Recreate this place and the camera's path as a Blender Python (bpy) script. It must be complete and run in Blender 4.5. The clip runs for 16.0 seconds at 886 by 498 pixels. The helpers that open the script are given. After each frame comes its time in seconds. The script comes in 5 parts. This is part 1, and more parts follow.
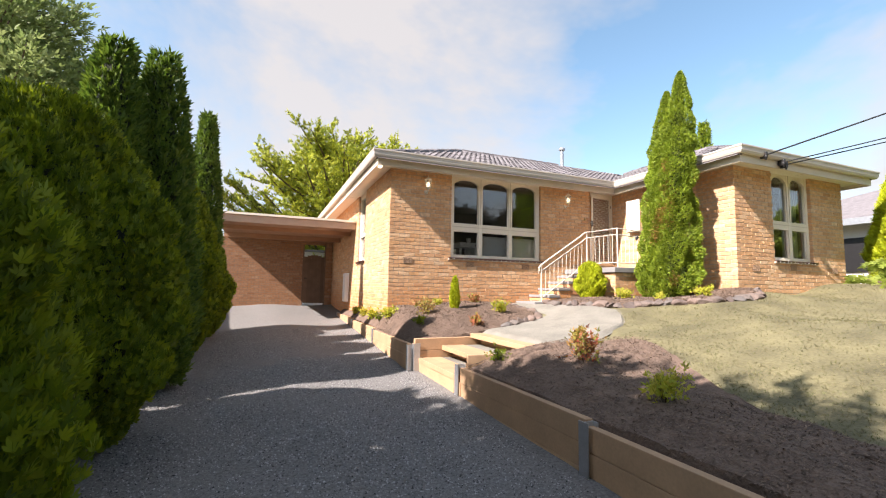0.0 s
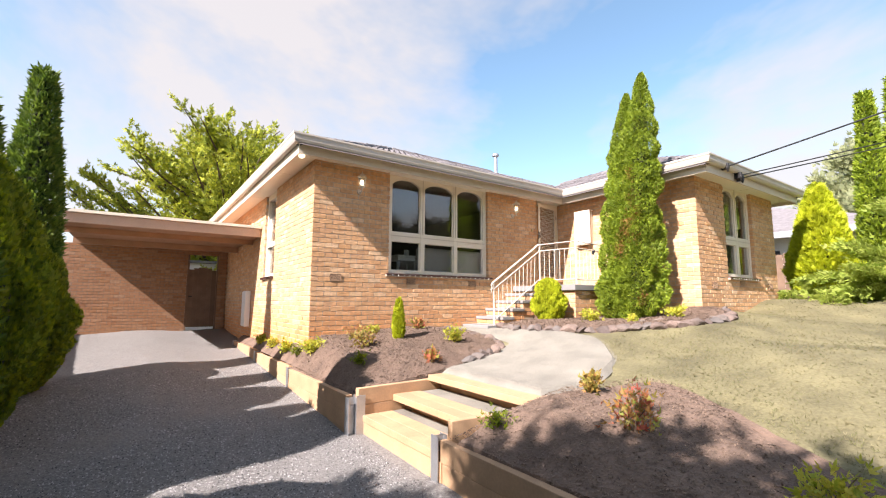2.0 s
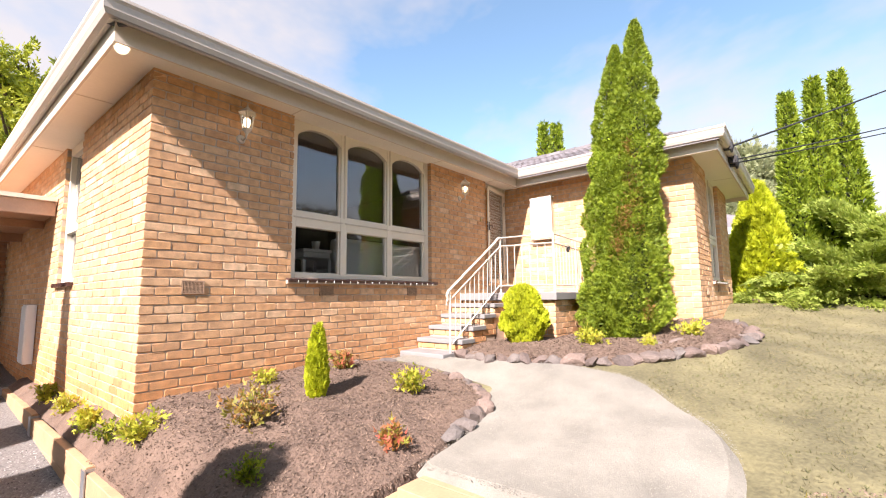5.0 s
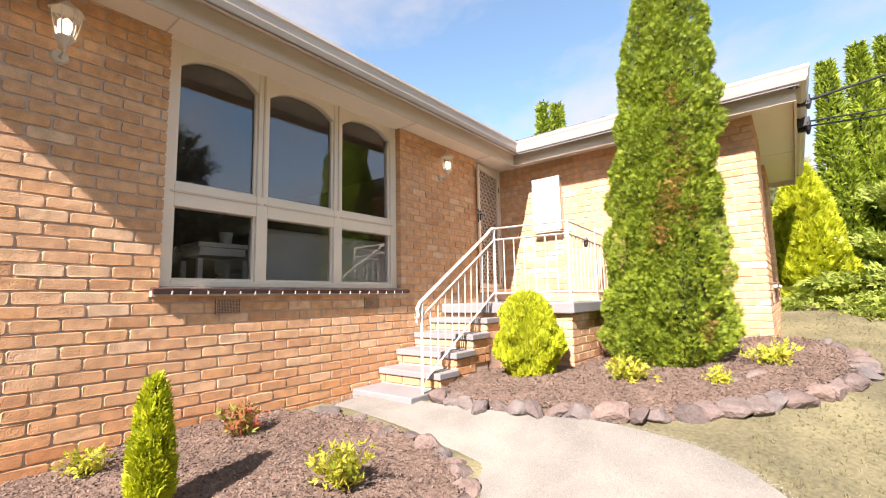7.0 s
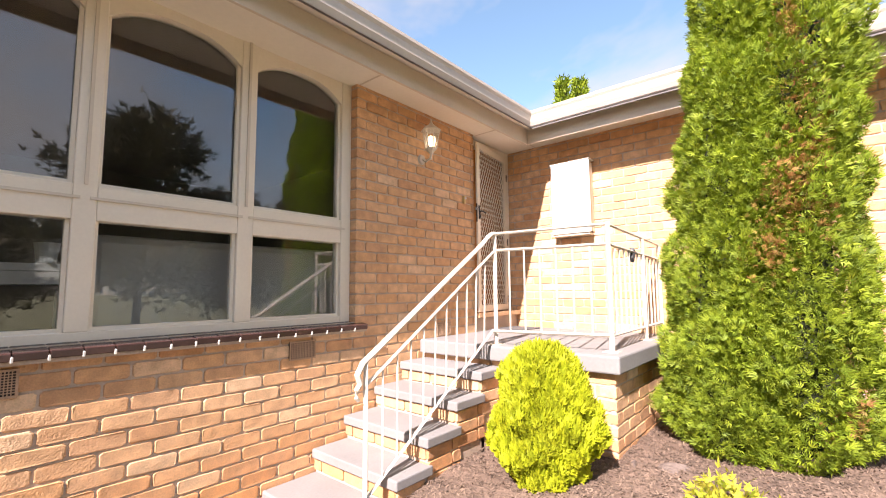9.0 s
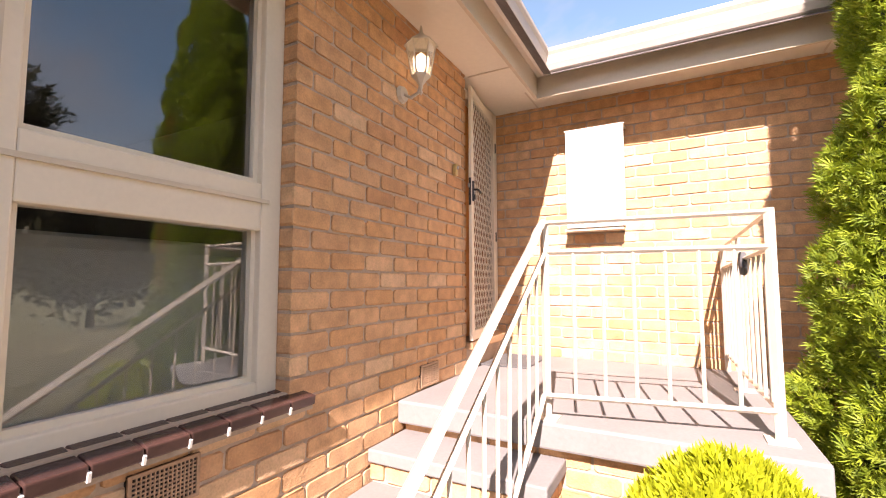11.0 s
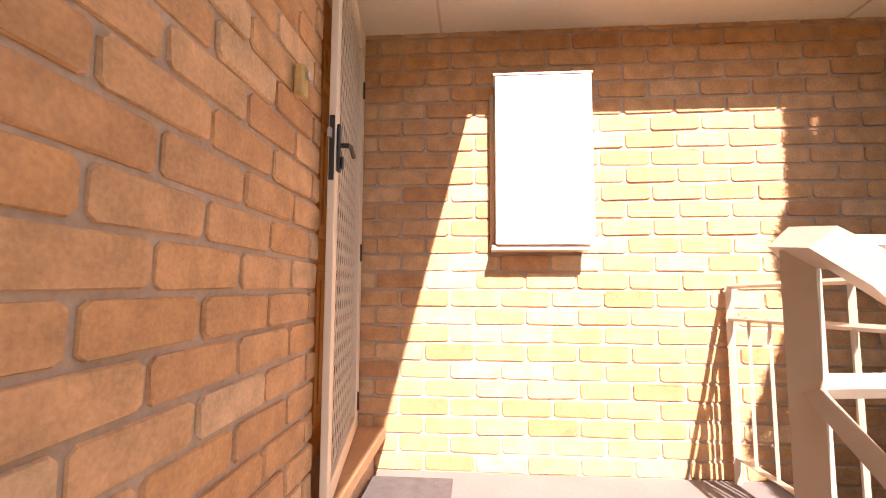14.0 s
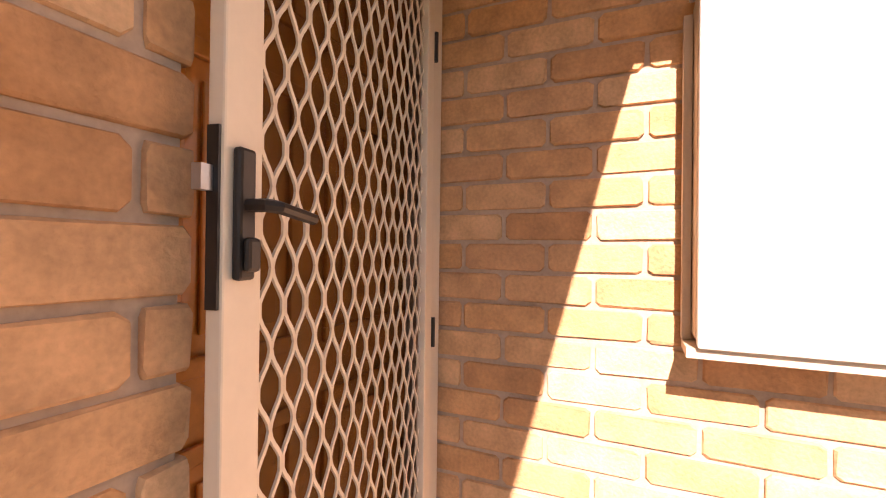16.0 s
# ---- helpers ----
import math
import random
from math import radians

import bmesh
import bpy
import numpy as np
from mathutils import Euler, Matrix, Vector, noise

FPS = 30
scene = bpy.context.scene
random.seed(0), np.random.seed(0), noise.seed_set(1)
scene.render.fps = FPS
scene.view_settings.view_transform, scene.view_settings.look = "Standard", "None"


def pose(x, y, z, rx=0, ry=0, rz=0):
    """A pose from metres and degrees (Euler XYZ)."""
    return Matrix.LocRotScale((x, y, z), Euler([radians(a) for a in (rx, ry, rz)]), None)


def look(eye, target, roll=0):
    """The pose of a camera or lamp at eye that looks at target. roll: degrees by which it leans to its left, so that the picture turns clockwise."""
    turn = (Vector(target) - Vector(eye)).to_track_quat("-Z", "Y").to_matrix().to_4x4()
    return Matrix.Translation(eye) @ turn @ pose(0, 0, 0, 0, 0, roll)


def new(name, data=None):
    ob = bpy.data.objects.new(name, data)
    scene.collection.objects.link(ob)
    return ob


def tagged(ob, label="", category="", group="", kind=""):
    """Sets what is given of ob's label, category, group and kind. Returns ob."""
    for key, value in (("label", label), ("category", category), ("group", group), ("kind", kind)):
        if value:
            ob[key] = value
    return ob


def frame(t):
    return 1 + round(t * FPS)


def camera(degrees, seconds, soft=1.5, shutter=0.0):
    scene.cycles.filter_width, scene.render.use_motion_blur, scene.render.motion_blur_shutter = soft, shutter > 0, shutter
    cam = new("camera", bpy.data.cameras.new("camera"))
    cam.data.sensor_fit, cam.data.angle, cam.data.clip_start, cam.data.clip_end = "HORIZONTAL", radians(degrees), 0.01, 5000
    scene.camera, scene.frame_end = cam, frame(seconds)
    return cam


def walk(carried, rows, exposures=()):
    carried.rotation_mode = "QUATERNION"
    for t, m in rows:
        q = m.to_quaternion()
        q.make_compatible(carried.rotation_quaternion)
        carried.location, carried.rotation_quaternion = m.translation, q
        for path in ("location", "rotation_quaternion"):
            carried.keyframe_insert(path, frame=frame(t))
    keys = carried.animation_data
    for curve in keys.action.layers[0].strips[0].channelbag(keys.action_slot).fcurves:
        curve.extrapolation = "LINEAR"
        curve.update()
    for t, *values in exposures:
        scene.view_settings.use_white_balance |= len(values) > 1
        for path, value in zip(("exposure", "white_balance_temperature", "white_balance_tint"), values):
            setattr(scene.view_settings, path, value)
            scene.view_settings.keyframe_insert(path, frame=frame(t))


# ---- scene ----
cam = camera(90.5, 16.0, soft=1.1)
PATH = [
    (0, (1.176, 0.596, 1.672), (1.929, 2.44, 1.856), 1.0),
    (0.5, (1.175, 1.022, 1.727), (1.989, 2.839, 1.919), 0.7),
    (1, (1.178, 1.51, 1.783), (2.084, 3.281, 1.992), 0.7),
    (1.5, (1.231, 1.963, 1.841), (2.241, 3.674, 2.064), 0.4),
    (2, (1.279, 2.501, 1.898), (2.415, 4.13, 2.133), 0.2),
    (2.5, (1.373, 2.95, 1.938), (2.621, 4.495, 2.176), 0.0),
    (3, (1.492, 3.47, 2.004), (2.837, 4.932, 2.236), -0.0),
    (3.5, (1.605, 3.969, 2.065), (3.034, 5.349, 2.289), -0.1),
    (4, (1.799, 4.5, 2.135), (3.289, 5.817, 2.347), -0.0),
    (6.5, (3.526, 6.061, 2.221), (5.082, 7.296, 2.447), -1.1),
    (7, (3.949, 6.284, 2.291), (5.503, 7.523, 2.517), -1.2),
    (7.5, (4.314, 6.462, 2.426), (5.86, 7.712, 2.642), -0.8),
    (8, (4.715, 6.631, 2.518), (6.24, 7.907, 2.735), -1.1),
    (8.5, (5.104, 6.779, 2.596), (6.599, 8.09, 2.804), -0.9),
    (9, (5.424, 7.077, 2.661), (6.942, 8.366, 2.847), -0.5),
    (11.5, (6.579, 8.792, 2.847), (8.429, 9.535, 3.0), -0.1),
    (12, (6.795, 9.047, 2.844), (8.729, 9.526, 3.013), -0.0),
    (12.5, (7.0, 9.22, 2.81), (8.975, 9.462, 3.006), 0.1),
    (13, (7.248, 9.297, 2.858), (9.235, 9.451, 3.027), 0.2),
    (13.5, (7.576, 9.354, 2.947), (9.565, 9.489, 3.107), 0.3),
    (14, (7.909, 9.347, 3.063), (9.897, 9.488, 3.236), 0.2),
    (14.5, (8.164, 9.337, 3.156), (10.153, 9.481, 3.315), 0.1),
    (15, (8.402, 9.331, 3.25), (10.382, 9.581, 3.378), 0.2),
    (15.5, (8.608, 9.315, 3.341), (10.552, 9.78, 3.409), 0.5),
    (16, (8.825, 9.354, 3.439), (10.648, 10.177, 3.452), 0.7),
]
walk(cam, [(t, look(eye, target, roll)) for t, eye, target, roll in PATH],
     [(0, 1.36, 7000, 18), (3, 1.5, 6900, 21), (6.5, 1.5, 7000, 23), (9, 1.56, 7100, 25), (12, 1.6, 7850, 34), (16, 1.5, 8550, 40)])

# ---------------------------------------------------------------- world, sun
SUN_WAY = Vector((1.15, 0.26, -1.0)).normalized()
sun_data = bpy.data.lights.new("sun", "SUN")
sun_data.energy, sun_data.angle, sun_data.color = 5.0, radians(0.5), (1.0, 0.985, 0.985)
sun = new("sun", sun_data)
sun.matrix_world = look((-20, -4, 18), Vector((-20, -4, 18)) + SUN_WAY)

world = bpy.data.worlds.new("sky")
scene.world = world
world.use_nodes = True
wn, wl = world.node_tree.nodes, world.node_tree.links
wn.clear()
w_out = wn.new("ShaderNodeOutputWorld")
w_bg = wn.new("ShaderNodeBackground")
w_sky = wn.new("ShaderNodeTexSky")
w_sky.sky_type, w_sky.sun_disc = "NISHITA", False
w_sky.sun_elevation, w_sky.sun_rotation = radians(40), radians(259)
w_sky.air_density, w_sky.dust_density, w_sky.ozone_density = 1.0, 0.6, 1.5
w_bg.inputs["Strength"].default_value = 0.066
w_co = wn.new("ShaderNodeTexCoord")
w_map = wn.new("ShaderNodeMapping")
w_map.inputs["Scale"].default_value = (1.0, 1.0, 1.7)
w_map.inputs["Location"].default_value = (0.35, 0.1, 0.2)
w_noise = wn.new("ShaderNodeTexNoise")
w_noise.inputs["Scale"].default_value, w_noise.inputs["Detail"].default_value = 1.35, 6.0
w_noise.inputs["Roughness"].default_value, w_noise.inputs["Distortion"].default_value = 0.6, 0.2
w_ramp = wn.new("ShaderNodeValToRGB")
w_ramp.color_ramp.elements[0].position, w_ramp.color_ramp.elements[1].position = 0.42, 0.62
w_ramp.color_ramp.elements[0].color, w_ramp.color_ramp.elements[1].color = (0.05, 0.05, 0.05, 1), (0.88, 0.88, 0.88, 1)
w_mix = wn.new("ShaderNodeMixRGB")
w_mix.inputs["Color2"].default_value = (4.9, 4.95, 4.95, 1)
wl.new(w_co.outputs["Generated"], w_map.inputs["Vector"])
wl.new(w_map.outputs["Vector"], w_noise.inputs["Vector"])
wl.new(w_noise.outputs["Fac"], w_ramp.inputs["Fac"])
wl.new(w_ramp.outputs["Color"], w_mix.inputs["Fac"])
w_sat = wn.new("ShaderNodeHueSaturation")
w_sat.inputs["Saturation"].default_value, w_sat.inputs["Value"].default_value = 1.1, 1.75
w_sat.inputs["Hue"].default_value = 0.485
wl.new(w_sky.outputs["Color"], w_sat.inputs["Color"])
wl.new(w_sat.outputs["Color"], w_mix.inputs["Color1"])
wl.new(w_mix.outputs["Color"], w_bg.inputs["Color"])
wl.new(w_bg.outputs["Background"], w_out.inputs["Surface"])


# ---------------------------------------------------------------- materials
def shader(name, base, rough=0.7, metal=0.0, var=0.12, scale=3.0, fine=40.0, bump=0.2, dist=0.01, piece="",
           spread=0.0, hues=None, stain=None, coat=0.0, sheen=0.0, through_light=0.0):
    """A surface with broad and fine colour variation and relief. piece: 'object' or 'island' varies it piece by piece."""
    m = bpy.data.materials.new(name)
    m.use_nodes = True
    n, l = m.node_tree.nodes, m.node_tree.links
    b = n["Principled BSDF"]
    b.inputs["Roughness"].default_value, b.inputs["Metallic"].default_value = rough, metal
    b.inputs["Coat Weight"].default_value = coat
    geo = n.new("ShaderNodeNewGeometry")
    big, small = n.new("ShaderNodeTexNoise"), n.new("ShaderNodeTexNoise")
    for t, s, d in ((big, scale, 4.0), (small, fine, 3.0)):
        t.inputs["Scale"].default_value, t.inputs["Detail"].default_value = s, d
        l.new(geo.outputs["Position"], t.inputs["Vector"])
    colour = n.new("ShaderNodeRGB")
    colour.outputs[0].default_value = (*base, 1)
    last = colour.outputs[0]
    if piece:
        src = n.new("ShaderNodeObjectInfo").outputs["Random"] if piece == "object" else geo.outputs["Random Per Island"]
        if hues:
            ramp = n.new("ShaderNodeValToRGB")
            ramp.color_ramp.interpolation = "LINEAR"
            for i, c in enumerate(hues):
                e = ramp.color_ramp.elements[i] if i < 2 else ramp.color_ramp.elements.new(i / (len(hues) - 1))
                e.position, e.color = i / (len(hues) - 1), (*c, 1)
            l.new(src, ramp.inputs["Fac"])
            last = ramp.outputs["Color"]
        if spread:
            hsv = n.new("ShaderNodeHueSaturation")
            mr = n.new("ShaderNodeMapRange")
            mr.inputs["To Min"].default_value, mr.inputs["To Max"].default_value = 1 - spread, 1 + spread
            l.new(src, mr.inputs["Value"])
            l.new(mr.outputs["Result"], hsv.inputs["Value"])
            l.new(last, hsv.inputs["Color"])
            last = hsv.outputs["Color"]
    if stain:
        # soil splashed on the lowest courses, with a ragged upper edge
        low, high, tint = stain
        sep = n.new("ShaderNodeSeparateXYZ")
        l.new(geo.outputs["Position"], sep.inputs[0])
        add = n.new("ShaderNodeMath")
        add.operation = "MULTIPLY_ADD"
        add.inputs[1].default_value = -0.5
        l.new(big.outputs["Fac"], add.inputs[0])
        l.new(sep.outputs["Z"], add.inputs[2])
        mr = n.new("ShaderNodeMapRange")
        mr.inputs["From Min"].default_value, mr.inputs["From Max"].default_value = low - 0.25, high - 0.25
        mr.inputs["To Min"].default_value, mr.inputs["To Max"].default_value = 0.75, 0.0
        l.new(add.outputs[0], mr.inputs["Value"])
        mx = n.new("ShaderNodeMixRGB")
        mx.blend_type = "MULTIPLY"
        mx.inputs["Color2"].default_value = (*tint, 1)
        l.new(mr.outputs["Result"], mx.inputs["Fac"])
        l.new(last, mx.inputs["Color1"])
        last = mx.outputs["Color"]
    both = n.new("ShaderNodeMath")
    both.operation = "MULTIPLY_ADD"
    both.inputs[1].default_value = 0.6
    l.new(small.outputs["Fac"], both.inputs[0])
    l.new(big.outputs["Fac"], both.inputs[2])
    mr = n.new("ShaderNodeMapRange")
    mr.inputs["From Min"].default_value, mr.inputs["From Max"].default_value = 0.5, 1.1
    mr.inputs["To Min"].default_value, mr.inputs["To Max"].default_value = 1 - var, 1 + var
    l.new(both.outputs[0], mr.inputs["Value"])
    hsv = n.new("ShaderNodeHueSaturation")
    l.new(mr.outputs["Result"], hsv.inputs["Value"])
    l.new(last, hsv.inputs["Color"])
    l.new(hsv.outputs["Color"], b.inputs["Base Color"])
    if bump:
        bp = n.new("ShaderNodeBump")
        bp.inputs["Strength"].default_value, bp.inputs["Distance"].default_value = bump, dist
        l.new(both.outputs[0], bp.inputs["Height"])
        l.new(bp.outputs["Normal"], b.inputs["Normal"])
    if through_light:
        tr = n.new("ShaderNodeBsdfTranslucent")
        l.new(hsv.outputs["Color"], tr.inputs["Color"])
        mix = n.new("ShaderNodeMixShader")
        mix.inputs["Fac"].default_value = through_light
        l.new(b.outputs["BSDF"], mix.inputs[1])
        l.new(tr.outputs["BSDF"], mix.inputs[2])
        l.new(mix.outputs["Shader"], n["Material Output"].inputs["Surface"])
    return m


BRICK_HUES = [(0.50, 0.265, 0.13), (0.60, 0.35, 0.18), (0.62, 0.37, 0.20), (0.60, 0.33, 0.155), (0.55, 0.315, 0.168), (0.63, 0.38, 0.205), (0.66, 0.45, 0.275)]
STAIN = (1.22, 1.85, (1.0, 0.70, 0.45))
M_BRICK = shader("brick_clay", (0.4, 0.25, 0.14), 0.9, var=0.26, scale=14, fine=110, bump=0.8, dist=0.005, piece="object", hues=BRICK_HUES, stain=STAIN)
M_BRICKS = shader("brick_clay_rows", (0.4, 0.25, 0.14), 0.9, var=0.26, scale=14, fine=110, bump=0.9, dist=0.006, piece="island", hues=BRICK_HUES, stain=STAIN)
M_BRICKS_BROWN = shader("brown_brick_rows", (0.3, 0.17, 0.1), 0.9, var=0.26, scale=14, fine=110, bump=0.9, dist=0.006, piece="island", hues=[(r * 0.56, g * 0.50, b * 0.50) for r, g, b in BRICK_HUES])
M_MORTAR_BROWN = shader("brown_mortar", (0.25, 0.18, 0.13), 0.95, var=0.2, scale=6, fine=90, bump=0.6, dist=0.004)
M_MORTAR = shader("mortar", (0.47, 0.37, 0.285), 0.95, var=0.2, scale=6, fine=90, bump=0.6, dist=0.004)
M_DARKBRICK = shader("glazed_sill_brick", (0.06, 0.03, 0.025), 0.25, var=0.2, scale=12, fine=80, bump=0.15, piece="object", spread=0.25)
M_PAINT = shader("cream_paint", (0.77, 0.69, 0.56), 0.45, var=0.05, scale=2.5, fine=60, bump=0.08, dist=0.003)
M_SOFFIT = shader("soffit_paint", (0.80, 0.745, 0.63), 0.6, var=0.05, scale=1.5, fine=30, bump=0.05)
M_FASCIA = shader("fascia_paint", (0.62, 0.535, 0.42), 0.5, var=0.06, scale=2.0, fine=50, bump=0.06)
M_GUTTER = shader("gutter_paint", (0.56, 0.50, 0.43), 0.45, var=0.08, scale=3.0, fine=50, bump=0.06)
M_WHITE = shader("white_enamel", (0.82, 0.80, 0.75), 0.3, var=0.03, scale=2, fine=60, bump=0.03)
M_RAIL = shader("rail_paint", (0.58, 0.52, 0.43), 0.35, var=0.07, scale=8, fine=70, bump=0.1, dist=0.002)
M_TILE = shader("roof_tile_clay", (0.15, 0.135, 0.135), 0.65, var=0.3, scale=5, fine=40, bump=0.3, piece="object", spread=0.3)
M_TILES = shader("roof_tile_rows", (0.15, 0.135, 0.135), 0.65, var=0.3, scale=5, fine=40, bump=0.3, piece="island", spread=0.3)
M_CONCRETE = shader("porch_concrete", (0.235, 0.225, 0.215), 0.85, var=0.12, scale=2.5, fine=60, bump=0.25, dist=0.004)
M_GRAVEL = shader("driveway_gravel", (0.178, 0.168, 0.156), 0.95, var=0.5, scale=40, fine=150, bump=1.0, dist=0.012)
M_PEBBLE = shader("gravel_stones", (0.215, 0.207, 0.198), 0.9, var=0.2, scale=4, fine=60, bump=0.2, piece="island", spread=0.9)
M_PATH = shader("path_screenings", (0.218, 0.202, 0.166), 0.95, var=0.3, scale=2.5, fine=110, bump=0.8, dist=0.008)
M_SCREENING = shader("pale_screenings", (0.235, 0.217, 0.178), 0.95, var=0.15, scale=4, fine=60, bump=0.1, piece="island", spread=0.3)
M_MULCH = shader("bark_mulch", (0.150, 0.100, 0.072), 0.95, var=0.4, scale=4, fine=45, bump=1.0, dist=0.03)
M_CHIP = shader("bark_chips", (0.17, 0.116, 0.082), 0.9, var=0.25, scale=6, fine=60, bump=0.3, piece="island", spread=0.4)
M_LAWN = shader("lawn_soil_grass", (0.145, 0.128, 0.064), 0.95, var=0.5, scale=1.6, fine=35, bump=0.8, dist=0.02)
M_BLADE = shader("grass_blades", (0.24, 0.24, 0.08), 0.8, var=0.2, scale=1.1, fine=30, bump=0, piece="island", hues=[(0.12, 0.13, 0.045), (0.18, 0.16, 0.078), (0.24, 0.205, 0.11), (0.14, 0.145, 0.052)], through_light=0.25)
M_SLEEPER = shader("treated_pine", (0.44, 0.275, 0.155), 0.75, var=0.16, scale=3.5, fine=45, bump=0.35, dist=0.006, piece="object", spread=0.1)
M_STEEL = shader("galvanised_steel", (0.48, 0.49, 0.50), 0.45, metal=0.85, var=0.12, scale=9, fine=60, bump=0.1)
M_ROCK = shader("volcanic_rock", (0.27, 0.20, 0.18), 0.9, var=0.35, scale=7, fine=45, bump=0.9, dist=0.02, piece="object", hues=[(0.10, 0.078, 0.068), (0.16, 0.112, 0.09), (0.135, 0.118, 0.105), (0.20, 0.14, 0.11)])
M_BARK = shader("tree_bark", (0.11, 0.075, 0.05), 0.95, var=0.3, scale=8, fine=40, bump=0.8, dist=0.02)
M_GROUND = shader("dry_ground", (0.16, 0.15, 0.07), 0.95, var=0.3, scale=0.5, fine=15, bump=0.4)
M_TIMBER = shader("gate_timber", (0.16, 0.10, 0.065), 0.8, var=0.25, scale=4, fine=50, bump=0.3, piece="object", spread=0.2)
M_BLACK = shader("black_metal", (0.015, 0.014, 0.014), 0.4, var=0.2, scale=10, fine=70, bump=0.05)
M_CARPORT = shader("carport_paint", (0.36, 0.20, 0.115), 0.6, var=0.14, scale=3, fine=45, bump=0.15)
M_CARFASCIA = shader("weathered_fascia_paint", (0.52, 0.36, 0.27), 0.6, var=0.1, scale=3, fine=50, bump=0.1)
M_DOORWOOD = shader("varnished_door", (0.62, 0.24, 0.045), 0.35, var=0.2, scale=5, fine=60, bump=0.1, coat=0.3)
M_CURTAIN = shader("sheer_curtain", (0.78, 0.76, 0.72), 0.9, var=0.04, scale=3, fine=60, bump=0.1)
# plaster darkened so that the rooms look dim through the glass
M_DIM_ROOM = shader("dimmed_room_plaster", (0.16, 0.145, 0.13), 0.9, var=0.06, scale=1, fine=20, bump=0.05)
M_RENDER = shader("white_render", (0.70, 0.68, 0.66), 0.85, var=0.06, scale=1, fine=20, bump=0.1)
M_WIRE = shader("cable", (0.02, 0.02, 0.02), 0.6, var=0.1, bump=0)
M_MAT = shader("rubber_mat", (0.10, 0.10, 0.10), 0.9, var=0.25, scale=20, fine=120, bump=0.6, dist=0.004)
M_VENT = shader("terracotta_vent", (0.42, 0.27, 0.17), 0.9, var=0.2, scale=10, fine=70, bump=0.3)
M_HOLE_SHADE = shader("hole_shade", (0.03, 0.02, 0.015), 0.95, var=0.1, bump=0)


def leaf(name, hues, light=0.3):
    return shader(name, hues[0], 0.65, var=0.22, scale=2.2, fine=14, bump=0, piece="island", hues=hues, through_light=light)


M_THUJA = leaf("thuja_sprays", [(0.11, 0.17, 0.010), (0.21, 0.29, 0.016), (0.29, 0.37, 0.02), (0.15, 0.23, 0.013), (0.34, 0.40, 0.025)], 0.25)
M_BROWNED = leaf("browned_sprays", [(0.26, 0.17, 0.04), (0.34, 0.13, 0.04), (0.22, 0.2, 0.03), (0.42, 0.2, 0.06)], 0.25)
M_HEDGE = leaf("hedge_sprays", [(0.075, 0.12, 0.004), (0.15, 0.21, 0.007), (0.28, 0.34, 0.010), (0.11, 0.16, 0.005)], 0.45)
M_CYPRESS = leaf("cypress_sprays", [(0.05, 0.10, 0.012), (0.10, 0.165, 0.018), (0.15, 0.22, 0.025), (0.07, 0.13, 0.014)], 0.4)
M_GOLD = leaf("golden_sprays", [(0.32, 0.38, 0.012), (0.45, 0.50, 0.016), (0.54, 0.56, 0.02), (0.37, 0.43, 0.014)], 0.35)
M_LIME = leaf("young_leaves", [(0.34, 0.40, 0.03), (0.50, 0.50, 0.05), (0.56, 0.48, 0.06), (0.30, 0.38, 0.03)], 0.4)
M_RUST = leaf("rust_leaves", [(0.28, 0.24, 0.05), (0.38, 0.17, 0.05), (0.38, 0.31, 0.06), (0.2, 0.2, 0.03)])
M_REDLEAF = leaf("red_leaves", [(0.2, 0.22, 0.03), (0.45, 0.09, 0.06), (0.32, 0.17, 0.04), (0.25, 0.3, 0.04)])
M_JUNIPER = leaf("juniper_sprays", [(0.24, 0.33, 0.05), (0.36, 0.44, 0.08), (0.46, 0.52, 0.11), (0.30, 0.39, 0.06)], 0.45)
M_CEDAR = leaf("cedar_sprays", [(0.22, 0.27, 0.03), (0.38, 0.42, 0.04), (0.55, 0.55, 0.05), (0.13, 0.19, 0.025), (0.48, 0.49, 0.04)], 0.3)
M_BROAD = leaf("broad_leaves", [(0.13, 0.18, 0.05), (0.2, 0.26, 0.08), (0.27, 0.32, 0.12), (0.16, 0.21, 0.06)], 0.45)
M_GREY = leaf("grey_leaves", [(0.28, 0.32, 0.16), (0.38, 0.40, 0.22), (0.33, 0.35, 0.18)], 0.4)
# leaf colour carries the backlit shade of the trees mirrored in the panes
M_BACKLIT = leaf("backlit_street_leaves", [(0.05, 0.05, 0.02), (0.08, 0.075, 0.03), (0.10, 0.075, 0.03), (0.06, 0.07, 0.025)], 0.1)
# near-black fill: the shade deep between the sprays, put into colour
M_CROWN_SHADE = shader("crown_shade", (0.02, 0.026, 0.008), 0.95, var=0.3, bump=0.5)


def glass_material(name, tint, rough=0.0, ior=1.5):
    m = bpy.data.materials.new(name)
    m.use_nodes = True
    b = m.node_tree.nodes["Principled BSDF"]
    b.inputs["Base Color"].default_value = (*tint, 1)
    b.inputs["Roughness"].default_value = rough
    b.inputs["Transmission Weight"].default_value = 1.0
    b.inputs["IOR"].default_value = ior
    return m


M_GLASS = glass_material("window_glass", (0.82, 0.86, 0.86), 0.0, 1.82)
M_LAMPGLASS = glass_material("lantern_glass", (0.95, 0.93, 0.88), 0.15)


def glow(name, colour, strength):
    m = bpy.data.materials.new(name)
    m.use_nodes = True
    b = m.node_tree.nodes["Principled BSDF"]
    b.inputs["Emission Color"].default_value, b.inputs["Emission Strength"].default_value = (*colour, 1), strength
    b.inputs["Base Color"].default_value = (*colour, 1)
    return m


